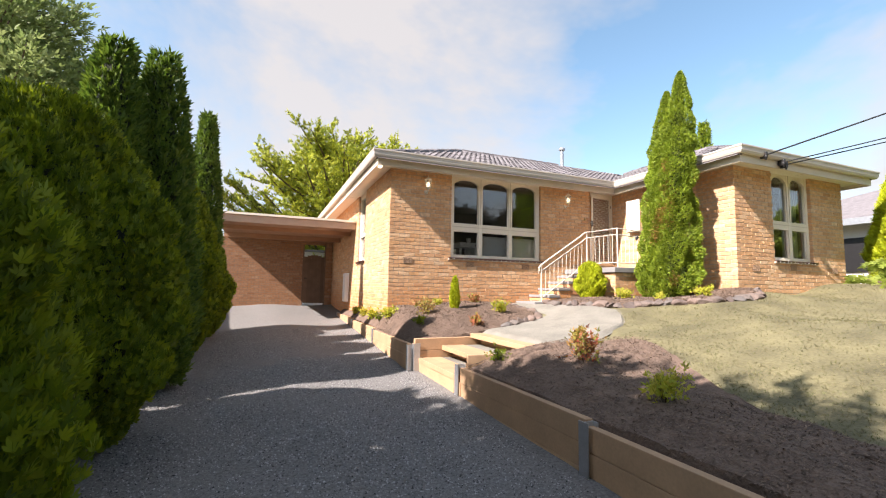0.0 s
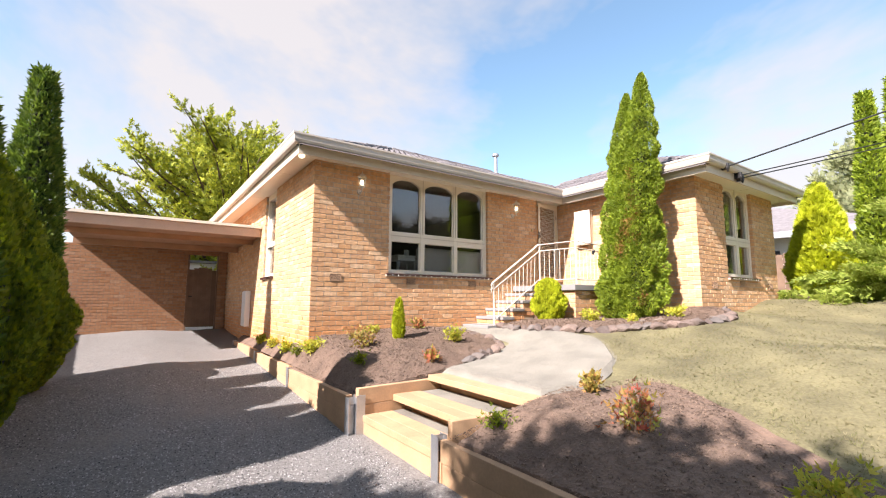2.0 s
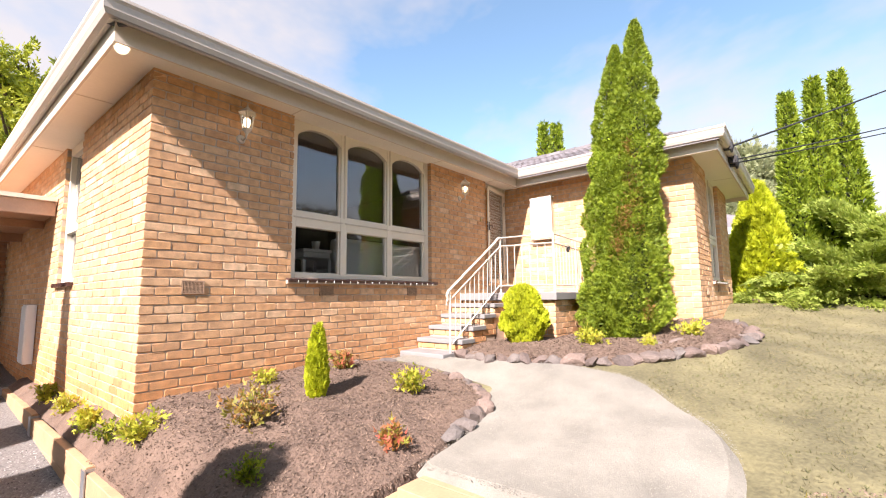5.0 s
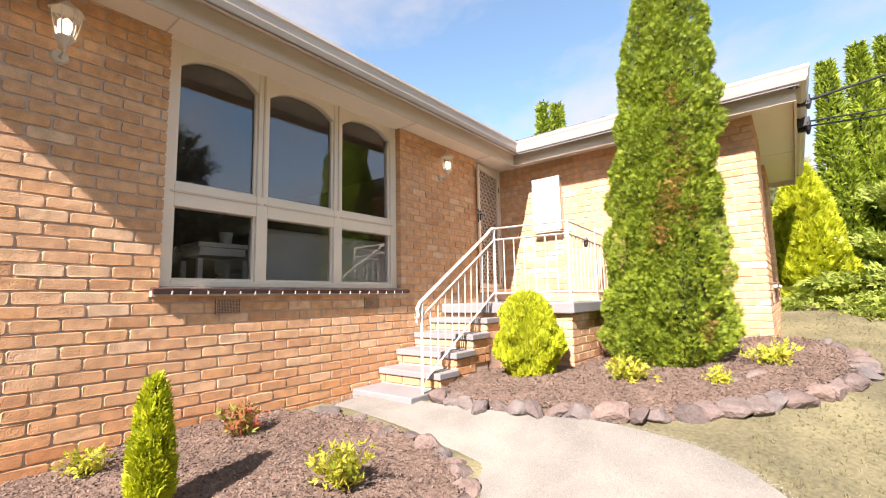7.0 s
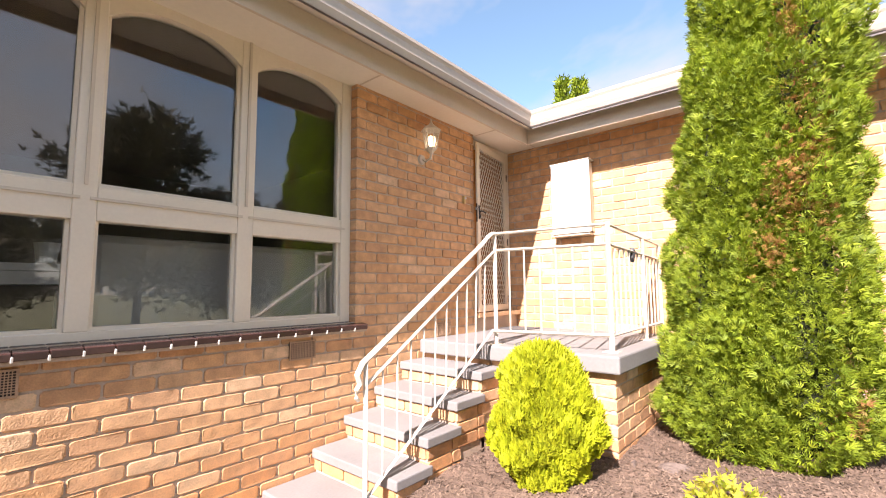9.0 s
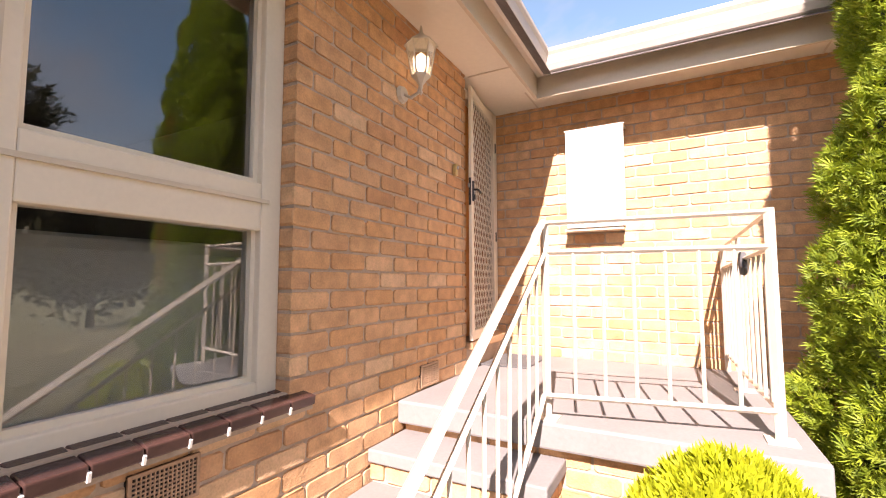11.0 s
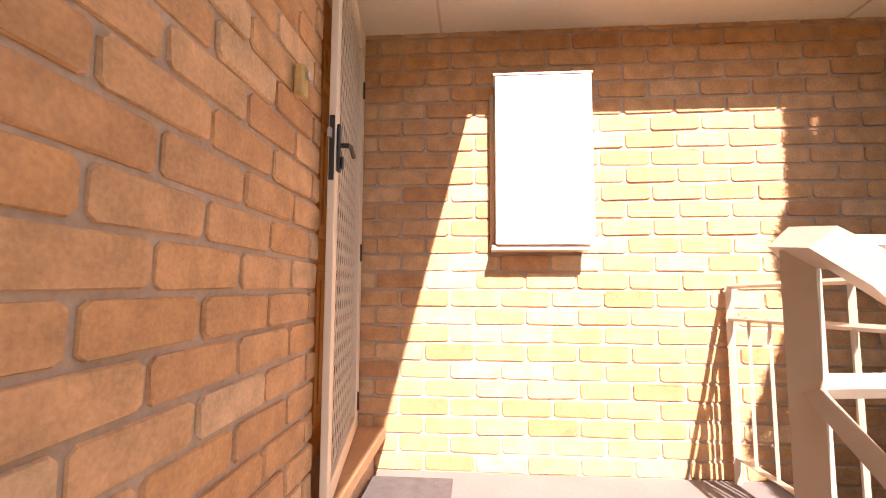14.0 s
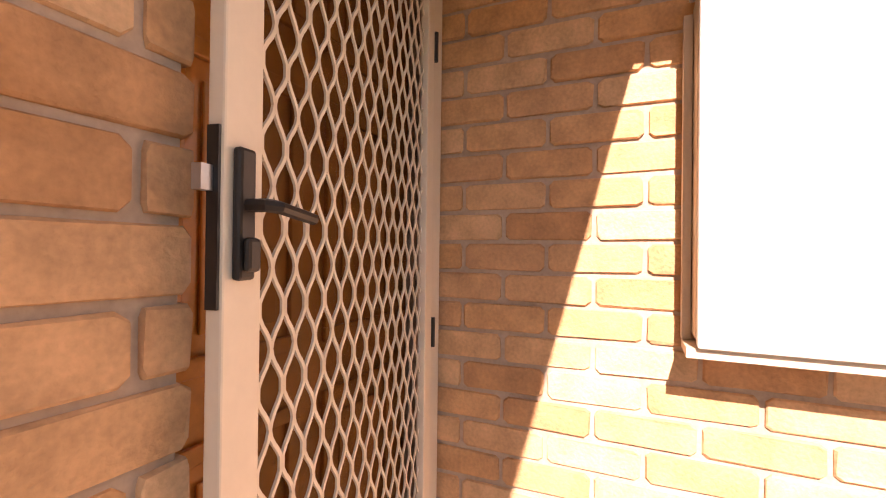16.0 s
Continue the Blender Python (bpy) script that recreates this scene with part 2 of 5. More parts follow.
M_BULB = glow("lit_bulb", (1.0, 0.86, 0.62), 0.9)
M_BELL = shader("aged_brass", (0.60, 0.42, 0.17), 0.45, var=0.15, scale=20, fine=90, bump=0.1)


# ---------------------------------------------------------------- building helpers
def mesh_of(bm):
    me = bpy.data.meshes.new("m")
    bm.to_mesh(me)
    bm.free()
    return me


def thing(name, label, category, group="", at=(0, 0, 0), kind=""):
    ob = new(name)
    ob.location = at
    return tagged(ob, label, category, group, kind)


def part(name, bm, material, parent=None, label="", smooth=False):
    me = bm if isinstance(bm, bpy.types.Mesh) else mesh_of(bm)
    if not me.materials:
        me.materials.append(material)
    if smooth:
        me.shade_smooth()
    ob = new(name, me)
    ob.parent = parent
    if label:
        ob["label"] = label
    return ob


def struct(name, bm, material, label, category):
    return tagged(part(name, bm, material), label, category, kind="structure")


def box(bm, x0, x1, y0, y1, z0, z1, bevel=0.0, m=None):
    """Adds a box, with rounded edges where bevel is given, placed by m."""
    c = Vector(((x0 + x1) / 2, (y0 + y1) / 2, (z0 + z1) / 2))
    r = bmesh.ops.create_cube(bm, size=1.0)
    vs = r["verts"]
    for v in vs:
        v.co = Vector((v.co.x * (x1 - x0), v.co.y * (y1 - y0), v.co.z * (z1 - z0))) + c
    if bevel:
        es = list({e for v in vs for e in v.link_edges})
        r = bmesh.ops.bevel(bm, geom=es, offset=bevel, segments=2, affect="EDGES", profile=0.5)
        vs = list({v for f in r["faces"] for v in f.verts} | {v for v in vs if v.is_valid})
    if m is not None:
        bmesh.ops.transform(bm, matrix=m, verts=vs)
    return vs


def boxes(*specs, bevel=0.0):
    bm = bmesh.new()
    for s in specs:
        box(bm, *s, bevel=bevel)
    return bm


def tube(points, radius, sides=8, closed_ends=True, bm=None):
    """A round bar swept along the points."""
    bm = bm or bmesh.new()
    pts = [Vector(p) for p in points]
    rad = radius if isinstance(radius, (list, tuple)) else [radius] * len(pts)
    rings = []
    for i, p in enumerate(pts):
        d = (pts[min(i + 1, len(pts) - 1)] - pts[max(i - 1, 0)]).normalized()
        side = d.cross(Vector((0, 0, 1)))
        if side.length < 0.01:
            side = d.cross(Vector((0, 1, 0)))
        side.normalize()
        up = side.cross(d)
        rings.append([bm.verts.new(p + rad[i] * (math.cos(a) * side + math.sin(a) * up)) for a in (2 * math.pi * k / sides for k in range(sides))])
    for a, b in zip(rings, rings[1:]):
        for k in range(sides):
            bm.faces.new((a[k], a[(k + 1) % sides], b[(k + 1) % sides], b[k]))
    if closed_ends:
        bm.faces.new(rings[0][::-1])
        bm.faces.new(rings[-1])
    return bm


def sweep(profile, path, bm=None, cap=True):
    """A profile of (across, up) swept along a level path of (x, y, z), mitred at its corners."""
    bm = bm or bmesh.new()
    pts = [Vector(p) for p in path]
    rings = []
    for i, p in enumerate(pts):
        a = (p - pts[i - 1]).normalized() if i else (pts[1] - p).normalized()
        b = (pts[i + 1] - p).normalized() if i + 1 < len(pts) else a
        na, nb = Vector((a.y, -a.x, 0)), Vector((b.y, -b.x, 0))
        n = (na + nb)
        n = n / max(n.length_squared, 1e-6) * 2
        rings.append([bm.verts.new(p + n * u + Vector((0, 0, v))) for u, v in profile])
    k = len(profile)
    for a, b in zip(rings, rings[1:]):
        for j in range(k):
            bm.faces.new((a[j], a[(j + 1) % k], b[(j + 1) % k], b[j]))
    if cap:
        bm.faces.new(rings[0][::-1])
        bm.faces.new(rings[-1])
    bmesh.ops.recalc_face_normals(bm, faces=bm.faces)
    return bm


def raw(verts, faces):
    me = bpy.data.meshes.new("m")
    me.from_pydata(verts, [], faces)
    me.update()
    return me


# ---------------------------------------------------------------- the lie of the land
LAND = [(7.9, 7.45, 1.56), (8.2, 6.8, 1.53), (9.0, 6.5, 1.62), (4.7, 8.7, 1.28), (5.5, 9.2, 1.38), (4.1, 8.6, 1.12), (5.3, 8.1, 1.12), (4.2, 4.0, 0.82), (4.6, 5.0, 0.93), (4.3, 3.0, 0.78), (7.7, 8.4, 1.53), (3.42, 7.5, 0.72), (3.7, 9.75, 1.30), (5.4, 9.7, 1.36), (7.1, 9.5, 1.40), (10.05, 6.5, 1.80), (8.5, 8.1, 1.56), (4.7, 7.5, 0.92), (5.2, 7.3, 0.98),
        (3.6, 5.8, 0.74), (3.7, 3.5, 0.62), (3.8, 0.5, 0.45), (4.0, -6, 0.1), (13.7, 6.5, 2.0), (5.0, 5.8, 1.0), (6.5, 6.0, 1.18), (7.2, 7.0, 1.36), (15, 4.5, 2.0),
        (16, 0, 1.6), (8.5, 4.0, 1.38), (9, 0, 1.0), (10, -6, 0.6), (20, -6, 1.4), (20, 5, 2.1), (3.5, 12, 1.0), (3.5, 14.5, 0.95), (6.0, 8.0, 1.12)]


def land(x, y):
    """Height of the garden."""
    x, y = np.asarray(x, float), np.asarray(y, float)
    top, low = np.zeros(np.broadcast(x, y).shape), np.zeros(np.broadcast(x, y).shape)
    for a, b, c in LAND:
        w = 1 / ((x - a) ** 2 + (y - b) ** 2 + 0.25) ** 1.6
        top, low = top + w * c, low + w
    return top / low


def drive(y):
    """Height of the driveway."""
    y = np.asarray(y, float) - 7.5
    return 0.40 + np.where(y > 0, 0.06, 0.03) * y


def rough(x, y, s, a):
    return a * np.array([noise.fractal(Vector((px * s, py * s, 0.3)), 1.0, 2.0, 4) for px, py in zip(np.ravel(x), np.ravel(y))]).reshape(np.shape(x))


def sheet(xs, ys, height):
    gx, gy = np.meshgrid(xs, ys)
    gz = height(gx, gy)
    n, m = len(xs), len(ys)
    vs = np.stack([gx.ravel(), gy.ravel(), np.ravel(gz)], 1)
    fs = [(j * n + i, j * n + i + 1, (j + 1) * n + i + 1, (j + 1) * n + i) for j in range(m - 1) for i in range(n - 1)]
    return raw(vs.tolist(), fs)


def smooth_loop(pts, count, soft=True):
    """A closed outline, rounded and evenly stepped."""
    p = np.array(pts, float)
    if soft:
        for _ in range(3):
            q = np.roll(p, -1, 0)
            p = np.stack([0.75 * p + 0.25 * q, 0.25 * p + 0.75 * q], 1).reshape(-1, 2)
    closed = np.vstack([p, p[:1]])
    d = np.concatenate([[0], np.cumsum(np.linalg.norm(np.diff(closed, axis=0), axis=1))])
    t = np.linspace(0, d[-1], count, endpoint=False)
    return np.stack([np.interp(t, d, closed[:, k]) for k in (0, 1)], 1)


def patch(outline, centre, rings, height, edge_drop):
    """A patch of ground inside an outline that can be seen whole from its centre."""
    o, c, n = np.array(outline), np.array(centre), len(outline)
    vs, fs = [], []
    for r in range(rings + 1):
        s = 1 - (r / (rings + 0.5)) if r < rings else 0.02
        q = c + (o - c) * s
        z = height(q[:, 0], q[:, 1]) - (edge_drop if r == 0 else 0)
        vs += np.stack([q[:, 0], q[:, 1], z], 1).tolist()
    for r in range(rings):
        for i in range(n):
            j = (i + 1) % n
            fs.append((r * n + i, r * n + j, (r + 1) * n + j, (r + 1) * n + i))
    fs.append(tuple(range(rings * n, rings * n + n)))
    return raw(vs, fs)

# ---------------------------------------------------------------- ground
SOFFIT, PORCH = 4.325, 2.23
TOP_COURSE = 4.3832                    # the top course runs up behind the soffit
FX0, FX1, FY = 3.67, 9.99, 9.80        # front wall from the carport corner to the wing
WY, WX1 = 6.51, 13.75                  # front of the wing and its far end
COURSE, MODULE = 0.0832, 0.236

far = np.concatenate([-np.geomspace(800, 25, 14), np.linspace(-20, 30, 26), np.geomspace(35, 800, 14)])
struct("ground", sheet(far, far, lambda x, y: np.where((np.abs(x - 6) < 30) & (np.abs(y - 4) < 30), np.minimum(land(np.clip(x, -4, 20), np.clip(y, -8, 14)), 0.35 + 0.05 * y) - 0.55, -0.4)),
       M_GROUND, "dry grassy ground around the house", "ground")
dx = np.concatenate([np.linspace(-3.0, -0.6, 6), np.linspace(-0.5, 3.72, 50)])
dy = np.concatenate([np.linspace(-10, 0, 20), np.linspace(0.12, 18.2, 150)])
struct("driveway", sheet(dx, dy, lambda x, y: drive(y) + rough(x, y, 0.9, 0.02) + rough(x, y, 6, 0.004) + 0.03 * np.cos((x - 1.6) * 2.4) - 0.03),
       M_GRAVEL, "pale crushed-gravel driveway with wheel tracks", "driveway")

def held(x, y):
    """Height of the mulch, which runs down to the top of the sleepers that hold it."""
    z = land(x, y)
    low = lambda a, b: -0.09 * np.logaddexp(-a / 0.09, -b / 0.09)
    far_side = low(z + 0.03, 0.77 + 0.017 * (y - 7.5) + 1.6 * np.maximum(x - 3.47, 0))
    far_side = low(far_side + 0.02, 0.80 + 0.09 * (x - 3.5) + 0.8 * np.maximum(y - 7.55, 0))
    near_side = np.minimum(z, 0.68 - 0.021 * (5.85 - y) + 0.4 * np.maximum(x - 3.66, 0))
    near_side = np.minimum(near_side, 0.69 + 0.165 * (x - 3.66) + 0.7 * np.maximum(5.72 - y, 0))
    return np.where((x < 6.6) & (y > 7.3), far_side, np.where((x < 6.0) & (y < 5.9), near_side, z))


lawn_x = np.linspace(3.6, 24, 150)
lawn_y = np.linspace(-9, 9.75, 130)
lawn_h = lambda x, y: held(x, y) - np.where((x < 6) & (y < 5.8), 0.055, 0.035) + rough(x, y, 1.6, 0.012)
lawn_ob = struct("lawn", sheet(lawn_x, lawn_y, lawn_h), M_LAWN, "sparse dry green lawn rising to the house", "lawn")
bm = bmesh.new()
bm.from_mesh(lawn_ob.data)
bmesh.ops.delete(bm, geom=[f for f in bm.faces if f.calc_center_median().x < (4.9 if f.calc_center_median().y > 5.5 else 4.45)], context="FACES")
bm.to_mesh(lawn_ob.data)
bm.free()

PATH_EDGE = [(4.75, 5.72), (5.6, 5.62), (6.25, 5.8), (6.85, 6.3), (7.18, 6.85), (7.26, 7.3), (7.12, 7.9), (7.02, 8.6), (7.0, 9.25), (7.1, 9.78), (6.2, 9.78),
             (6.28, 9.3), (6.5, 8.75), (6.42, 8.15), (6.1, 7.75), (5.5, 7.58), (4.75, 7.55)]
path_loop = smooth_loop([PATH_EDGE[0]] * 3 + PATH_EDGE[1:-1] + [PATH_EDGE[-1]] * 3, 140)
struct("path", patch(path_loop, (6.55, 7.25), 16, lambda x, y: land(x, y) + rough(x, y, 3, 0.006), 0.06), M_PATH, "curved pale path of compacted stone screenings", "path")

BED_A = [(3.44, 7.50), (5.2, 7.60), (5.95, 7.72), (6.35, 8.1), (6.45, 8.7), (6.25, 9.25), (6.15, 9.85), (3.67, 9.95), (3.44, 10.1)]
bed_h = lambda x, y: held(x, y) + 0.01 + rough(x, y, 2.0, 0.02) + rough(x, y, 11, 0.012)
bed_a_loop = smooth_loop([BED_A[0]] * 6 + BED_A[1:-1] + [BED_A[-1]] * 6, 160)
struct("garden_bed_1", patch(bed_a_loop, (5.0, 8.8), 30, bed_h, 0.1), M_MULCH, "dark bark-mulched garden bed beside the front wall", "garden bed")
struct("garden_bed_2", sheet(np.linspace(3.46, 3.67, 5), np.linspace(9.7, 14.7, 60), bed_h), M_MULCH, "narrow mulched strip along the side wall", "garden bed")
BED_B = [(7.05, 9.05), (7.02, 8.6), (7.12, 8.0), (7.3, 7.35), (7.75, 6.65), (8.5, 6.1), (9.3, 5.85), (9.95, 6.0), (10.05, 6.5), (10.0, 8.2), (8.6, 8.2), (8.3, 9.05)]
bed_b_loop = smooth_loop(BED_B, 140)
struct("garden_bed_3", patch(bed_b_loop, (8.3, 7.5), 26, lambda x, y: bed_h(x, y) + 0.03, 0.12), M_MULCH, "mulched bed with young shrubs below the porch", "garden bed")
BED_C = [(3.62, 5.75), (4.6, 5.66), (5.35, 5.55), (5.85, 5.25), (5.85, 4.7), (5.2, 3.95), (4.75, 3.2), (4.6, 2.0), (4.7, 0.0), (4.7, -3.0), (3.75, -3.0), (3.72, 0.0), (3.68, 3.0)]
bed_c_loop = smooth_loop([BED_C[0]] * 3 + BED_C[1:], 170)
struct("garden_bed_4", patch(bed_c_loop, (4.35, 2.2), 30, lambda x, y: bed_h(x, y) + 0.02, 0.1), M_MULCH, "dark mulched bed behind timber sleepers along the driveway", "garden bed")


# ---------------------------------------------------------------- brickwork
def brick_mesh(seed):
    """One brick face, 1 long, with a softened and slightly uneven arris."""
    r = random.Random(seed)
    j = lambda a: r.uniform(-a, a)
    h, d = 0.0735 / 2, 0.105
    c, e = 0.012 / 0.23, 0.010
    outer = [(-0.5 + c, -h), (0.5 - c, -h), (0.5, -h + e), (0.5, h - e), (0.5 - c, h), (-0.5 + c, h), (-0.5, h - e), (-0.5, -h + e)]
    mid = [(x * 0.998 + j(0.006), z * 0.985 + j(0.0018)) for x, z in outer]
    front = [(x * 0.972 + j(0.010), z * 0.915 + j(0.0024)) for x, z in outer]
    vs = [(x, d, z) for x, z in outer] + [(x, 0.0045 + j(0.0022), z) for x, z in mid] + [(x, j(0.0016), z) for x, z in front]
    fs = [tuple(range(16, 24))]
    for a, b in ((0, 8), (8, 16)):
        for i in range(8):
            k = (i + 1) % 8
            fs.append((a + i, a + k, b + k, b + i))
    return vs, fs


BRICK_SHAPES = [brick_mesh(s) for s in range(10)]


def brick_set(mat):
    out = []
    for vs, fs in BRICK_SHAPES:
        me = raw(vs, fs)
        me.materials.append(mat)
        out.append(me)
    return out


BRICK_MESHES = brick_set(M_BRICK)


def brick_wall(name, label, origin, yaw, length, z0, z1, openings, near, thick=0.23, clay=None, bed=None):
    """A brick wall whose face starts at origin and runs along its own x; it faces its own -y. openings and near: (u0, u1, z0, z1)."""
    base = pose(origin[0], origin[1], 0, 0, 0, yaw)
    openings_m = [(q[0] - 0.009, q[1] + 0.009, q[2], q[3]) for q in openings]
    us = sorted({0.012, length - 0.012, *[o for q in openings_m for o in q[:2]]})
    zs = sorted({z0, z1, *[o for q in openings for o in q[2:]]})
    bm = bmesh.new()
    for a, b in zip(us, us[1:]):
        for c, d in zip(zs, zs[1:]):
            if not any(q[0] < (a + b) / 2 < q[1] and q[2] < (c + d) / 2 < q[3] for q in openings_m):
                box(bm, a, b, 0.0075, thick, c, d)
    bmesh.ops.remove_doubles(bm, verts=bm.verts, dist=0.0005)
    wall = struct(name, bm, bed or M_MORTAR, label, "brick wall")
    wall.matrix_world = base
    rnd = random.Random(name)
    jv, jf, off = [], [], 0
    single = []
    row = 0
    z = (TOP_COURSE if z1 >= SOFFIT else z1) - COURSE
    while z > z0 - COURSE:
        zc = z + COURSE / 2
        spans = [(0.0, length)]
        for q in openings:
            if q[2] - 0.01 < zc < q[3] + (0.05 if q[3] >= SOFFIT else 0.01):
                spans = [s for a, b in spans for s in ((a, min(b, q[0])), (max(a, q[1]), b)) if s[1] - s[0] > 0.03]
        for a, b in spans:
            u = -MODULE / 2 if row % 2 else 0.0
            while u < b:
                s, e = max(u, a), min(u + MODULE - 0.0105, b)
                u += MODULE
                if e - s < 0.035:
                    continue
                k = rnd.randrange(len(BRICK_SHAPES))
                uc, proud = (s + e) / 2, rnd.uniform(-0.002, 0.0025)
                if any(n[0] <= uc <= n[1] and n[2] <= zc <= n[3] for n in near):
                    single.append((uc, proud, zc, e - s, k))
                else:
                    vs, fs = BRICK_SHAPES[k]
                    jv += [(uc + x * (e - s), y + proud, zc + w) for x, y, w in vs]
                    jf += [tuple(i + off for i in f) for f in fs]
                    off += len(vs)
        row += 1
        z -= COURSE
    if jv:
        tagged(part("brickwork", raw(jv, jf), clay or M_BRICKS, wall), "tan clay brickwork", "", kind="stuff")
    PIECES.append((wall, single))
    return wall


PIECES = []
WIN = (5.13, 7.58, 2.42, SOFFIT)
wall_front = brick_wall("wall_front", "tan brick front wall with a wide window opening", (FX0, FY), 0, 9.15 - FX0, 1.05, SOFFIT,
                        [(WIN[0] - FX0, WIN[1] - FX0, WIN[2], WIN[3])], [(7.58 - FX0, 5.6, 2.1, 4.4), (6.0 - FX0, 7.6 - FX0, 1.5, 2.4)])
wall_porch = brick_wall("wall_porch", "tan brick wall beside the front door, half in sun", (FX1, 9.93), -90, 9.93 - WY, 1.4, SOFFIT, [], [(0, 2.5, 2.1, 4.4)])
wall_wing = brick_wall("wall_wing", "tan brick gable-side wall of the projecting wing", (FX1, WY), 0, WX1 - FX1, 1.5, SOFFIT, [(1.2, 2.55, 2.42, SOFFIT)], [(0, 1.1, 1.7, 4.3)])
wall_side = brick_wall("wall_side", "tan brick side wall facing the driveway", (FX0, 19.0), -90, 19.0 - FY, 0.6, SOFFIT, [(19.0 - 13.2, 19.0 - 12.3, 2.40, SOFFIT)], [(19 - 11.5, 19 - FY, 2.2, 4.3)])
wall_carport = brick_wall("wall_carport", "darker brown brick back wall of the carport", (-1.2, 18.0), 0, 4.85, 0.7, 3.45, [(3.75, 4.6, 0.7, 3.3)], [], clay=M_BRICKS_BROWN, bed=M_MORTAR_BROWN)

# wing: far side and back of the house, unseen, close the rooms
struct("wall_back", boxes((13.52, 13.75, 6.75, 19.0, 1.4, SOFFIT), (3.9, 13.75, 19.0, 19.2, 0.7, SOFFIT)), M_DIM_ROOM, "plain back walls of the house", "wall")
struct("floor", boxes((3.9, 13.5, 10.03, 18.9, 2.0, 2.13), (10.24, 13.5, 6.76, 10.03, 2.0, 2.13)), M_DIM_ROOM, "interior floor, coloured dark to look dim", "floor")
struct("wall_inside", boxes((3.9, 9.9, 14.2, 14.3, 2.13, 4.28), (10.24, 13.5, 9.9, 10.0, 2.13, 4.28), (9.9, 10.0, 10.2, 14.2, 2.13, 4.28), (8.8, 8.9, 10.03, 14.2, 2.13, 4.28)), M_DIM_ROOM, "plain plaster partition walls indoors, coloured dark to look dim", "wall")
struct("ceiling", boxes((3.9, 13.5, 10.0, 18.9, 4.31, 4.36), (10.24, 13.5, 6.76, 10.0, 4.31, 4.36)), M_DIM_ROOM, "plain plaster ceiling indoors, coloured dark to look dim", "ceiling")

# ---------------------------------------------------------------- eaves, gutter, roof
EAVE = [(3.27, 19.5), (3.27, 9.40), (9.60, 9.40), (9.60, 6.11), (14.14, 6.11), (14.14, 19.5)]
for sheet_box in ((3.295, 3.67, 9.80, 19.4), (3.295, 9.625, 9.425, 9.80), (9.625, 10.0, 6.135, 9.80), (9.1, 10.0, 9.80, 9.99),
           (10.0, 14.115, 6.135, 6.51), (13.75, 14.115, 6.51, 19.4), (5.1, 7.62, 9.8, 10.1), (3.67, 3.9, 12.2, 13.3), (11.1, 12.7, 6.51, 6.76)):
    struct("soffit", boxes((*sheet_box, SOFFIT, SOFFIT + 0.012)), M_SOFFIT, "cream-painted flat sheet soffit under the eaves", "soffit")
strips = [(5.08, 5.092, 9.44, 9.795), (7.6, 7.612, 9.44, 9.795), (9.18, 9.192, 9.44, 9.795), (9.64, 9.99, 9.5, 9.512), (9.64, 9.99, 7.6, 7.612), (3.31, 3.66, 11.0, 11.012), (3.31, 3.66, 13.4, 13.412), (12.0, 12.012, 6.15, 6.5)]
struct("soffit_cover_strips", boxes(*[(*s, SOFFIT - 0.004, SOFFIT) for s in strips]), M_FASCIA, "thin joint strips between the soffit sheets", "trim")
eave3 = [(x, y, SOFFIT) for x, y in EAVE]
struct("fascia", sweep([(0.0, -0.085), (0.022, -0.085), (0.022, 0.145), (0.0, 0.145)], eave3[::-1]), M_FASCIA, "cream-painted timber fascia board", "fascia")
gut = [(-0.006 - 0.0, 0.10), (-0.05, 0.085), (-0.085, 0.10), (-0.105, 0.14), (-0.11, 0.20), (-0.125, 0.225), (-0.125, 0.25), (-0.105, 0.25), (-0.095, 0.215), (-0.085, 0.15), (-0.05, 0.11), (-0.006, 0.12)]
struct("gutter", sweep([(-u, v - 0.025) for u, v in gut], eave3), M_GUTTER, "cream quad gutter along the eaves", "gutter")

PITCH = math.tan(radians(23.5))
RIDGE_Y, RIDGE_X = 12.96, 11.86
TOP = 4.45


def roof_height(x, y):
    main = np.minimum.reduce([(y - 9.36), (x - 3.23), (19.6 - y) * 0.542, (14.2 - x) + 0 * y])
    wing = np.minimum.reduce([(y - 6.07), (x - 9.56), (14.2 - x)])
    wing = np.where(y < 12.96, wing, -9)
    return TOP + PITCH * np.maximum(main, wing)


roof_struct = struct("roof", sheet(np.linspace(3.24, 14.19, 80), np.linspace(6.08, 19.55, 90), lambda x, y: np.where((x < 9.55) & (y < 9.35), TOP - 0.1, roof_height(x, y) - 0.035)), M_TILES, "low hipped roof of dark concrete tiles", "roof")
bm = bmesh.new()
bm.from_mesh(roof_struct.data)
bmesh.ops.delete(bm, geom=[f for f in bm.faces if f.calc_center_median().x < 9.53 and f.calc_center_median().y < 9.33], context="FACES")
bm.to_mesh(roof_struct.data)
bm.free()


def tile_strip(run):
    """A trough-and-roll tile, run long, 0.33 m up the slope."""
    vs, fs, n = [], [], 9
    for row, (v, lift) in enumerate(((0.0, -0.004), (0.0, 0.034), (0.35, 0.010))):
        for i in range(n):
            u = i / (n - 1)
            wave = 0.030 * (0.5 - 0.5 * math.cos(4 * math.pi * u))
            vs.append((u * run, v, lift + wave * (0.2 if row == 0 else 1)))
    for r in range(2):
        for i in range(n - 1):
            fs.append((r * n + i, r * n + i + 1, (r + 1) * n + i + 1, (r + 1) * n + i))
    return vs, fs


TILE_V, TILE_F = tile_strip(0.30)


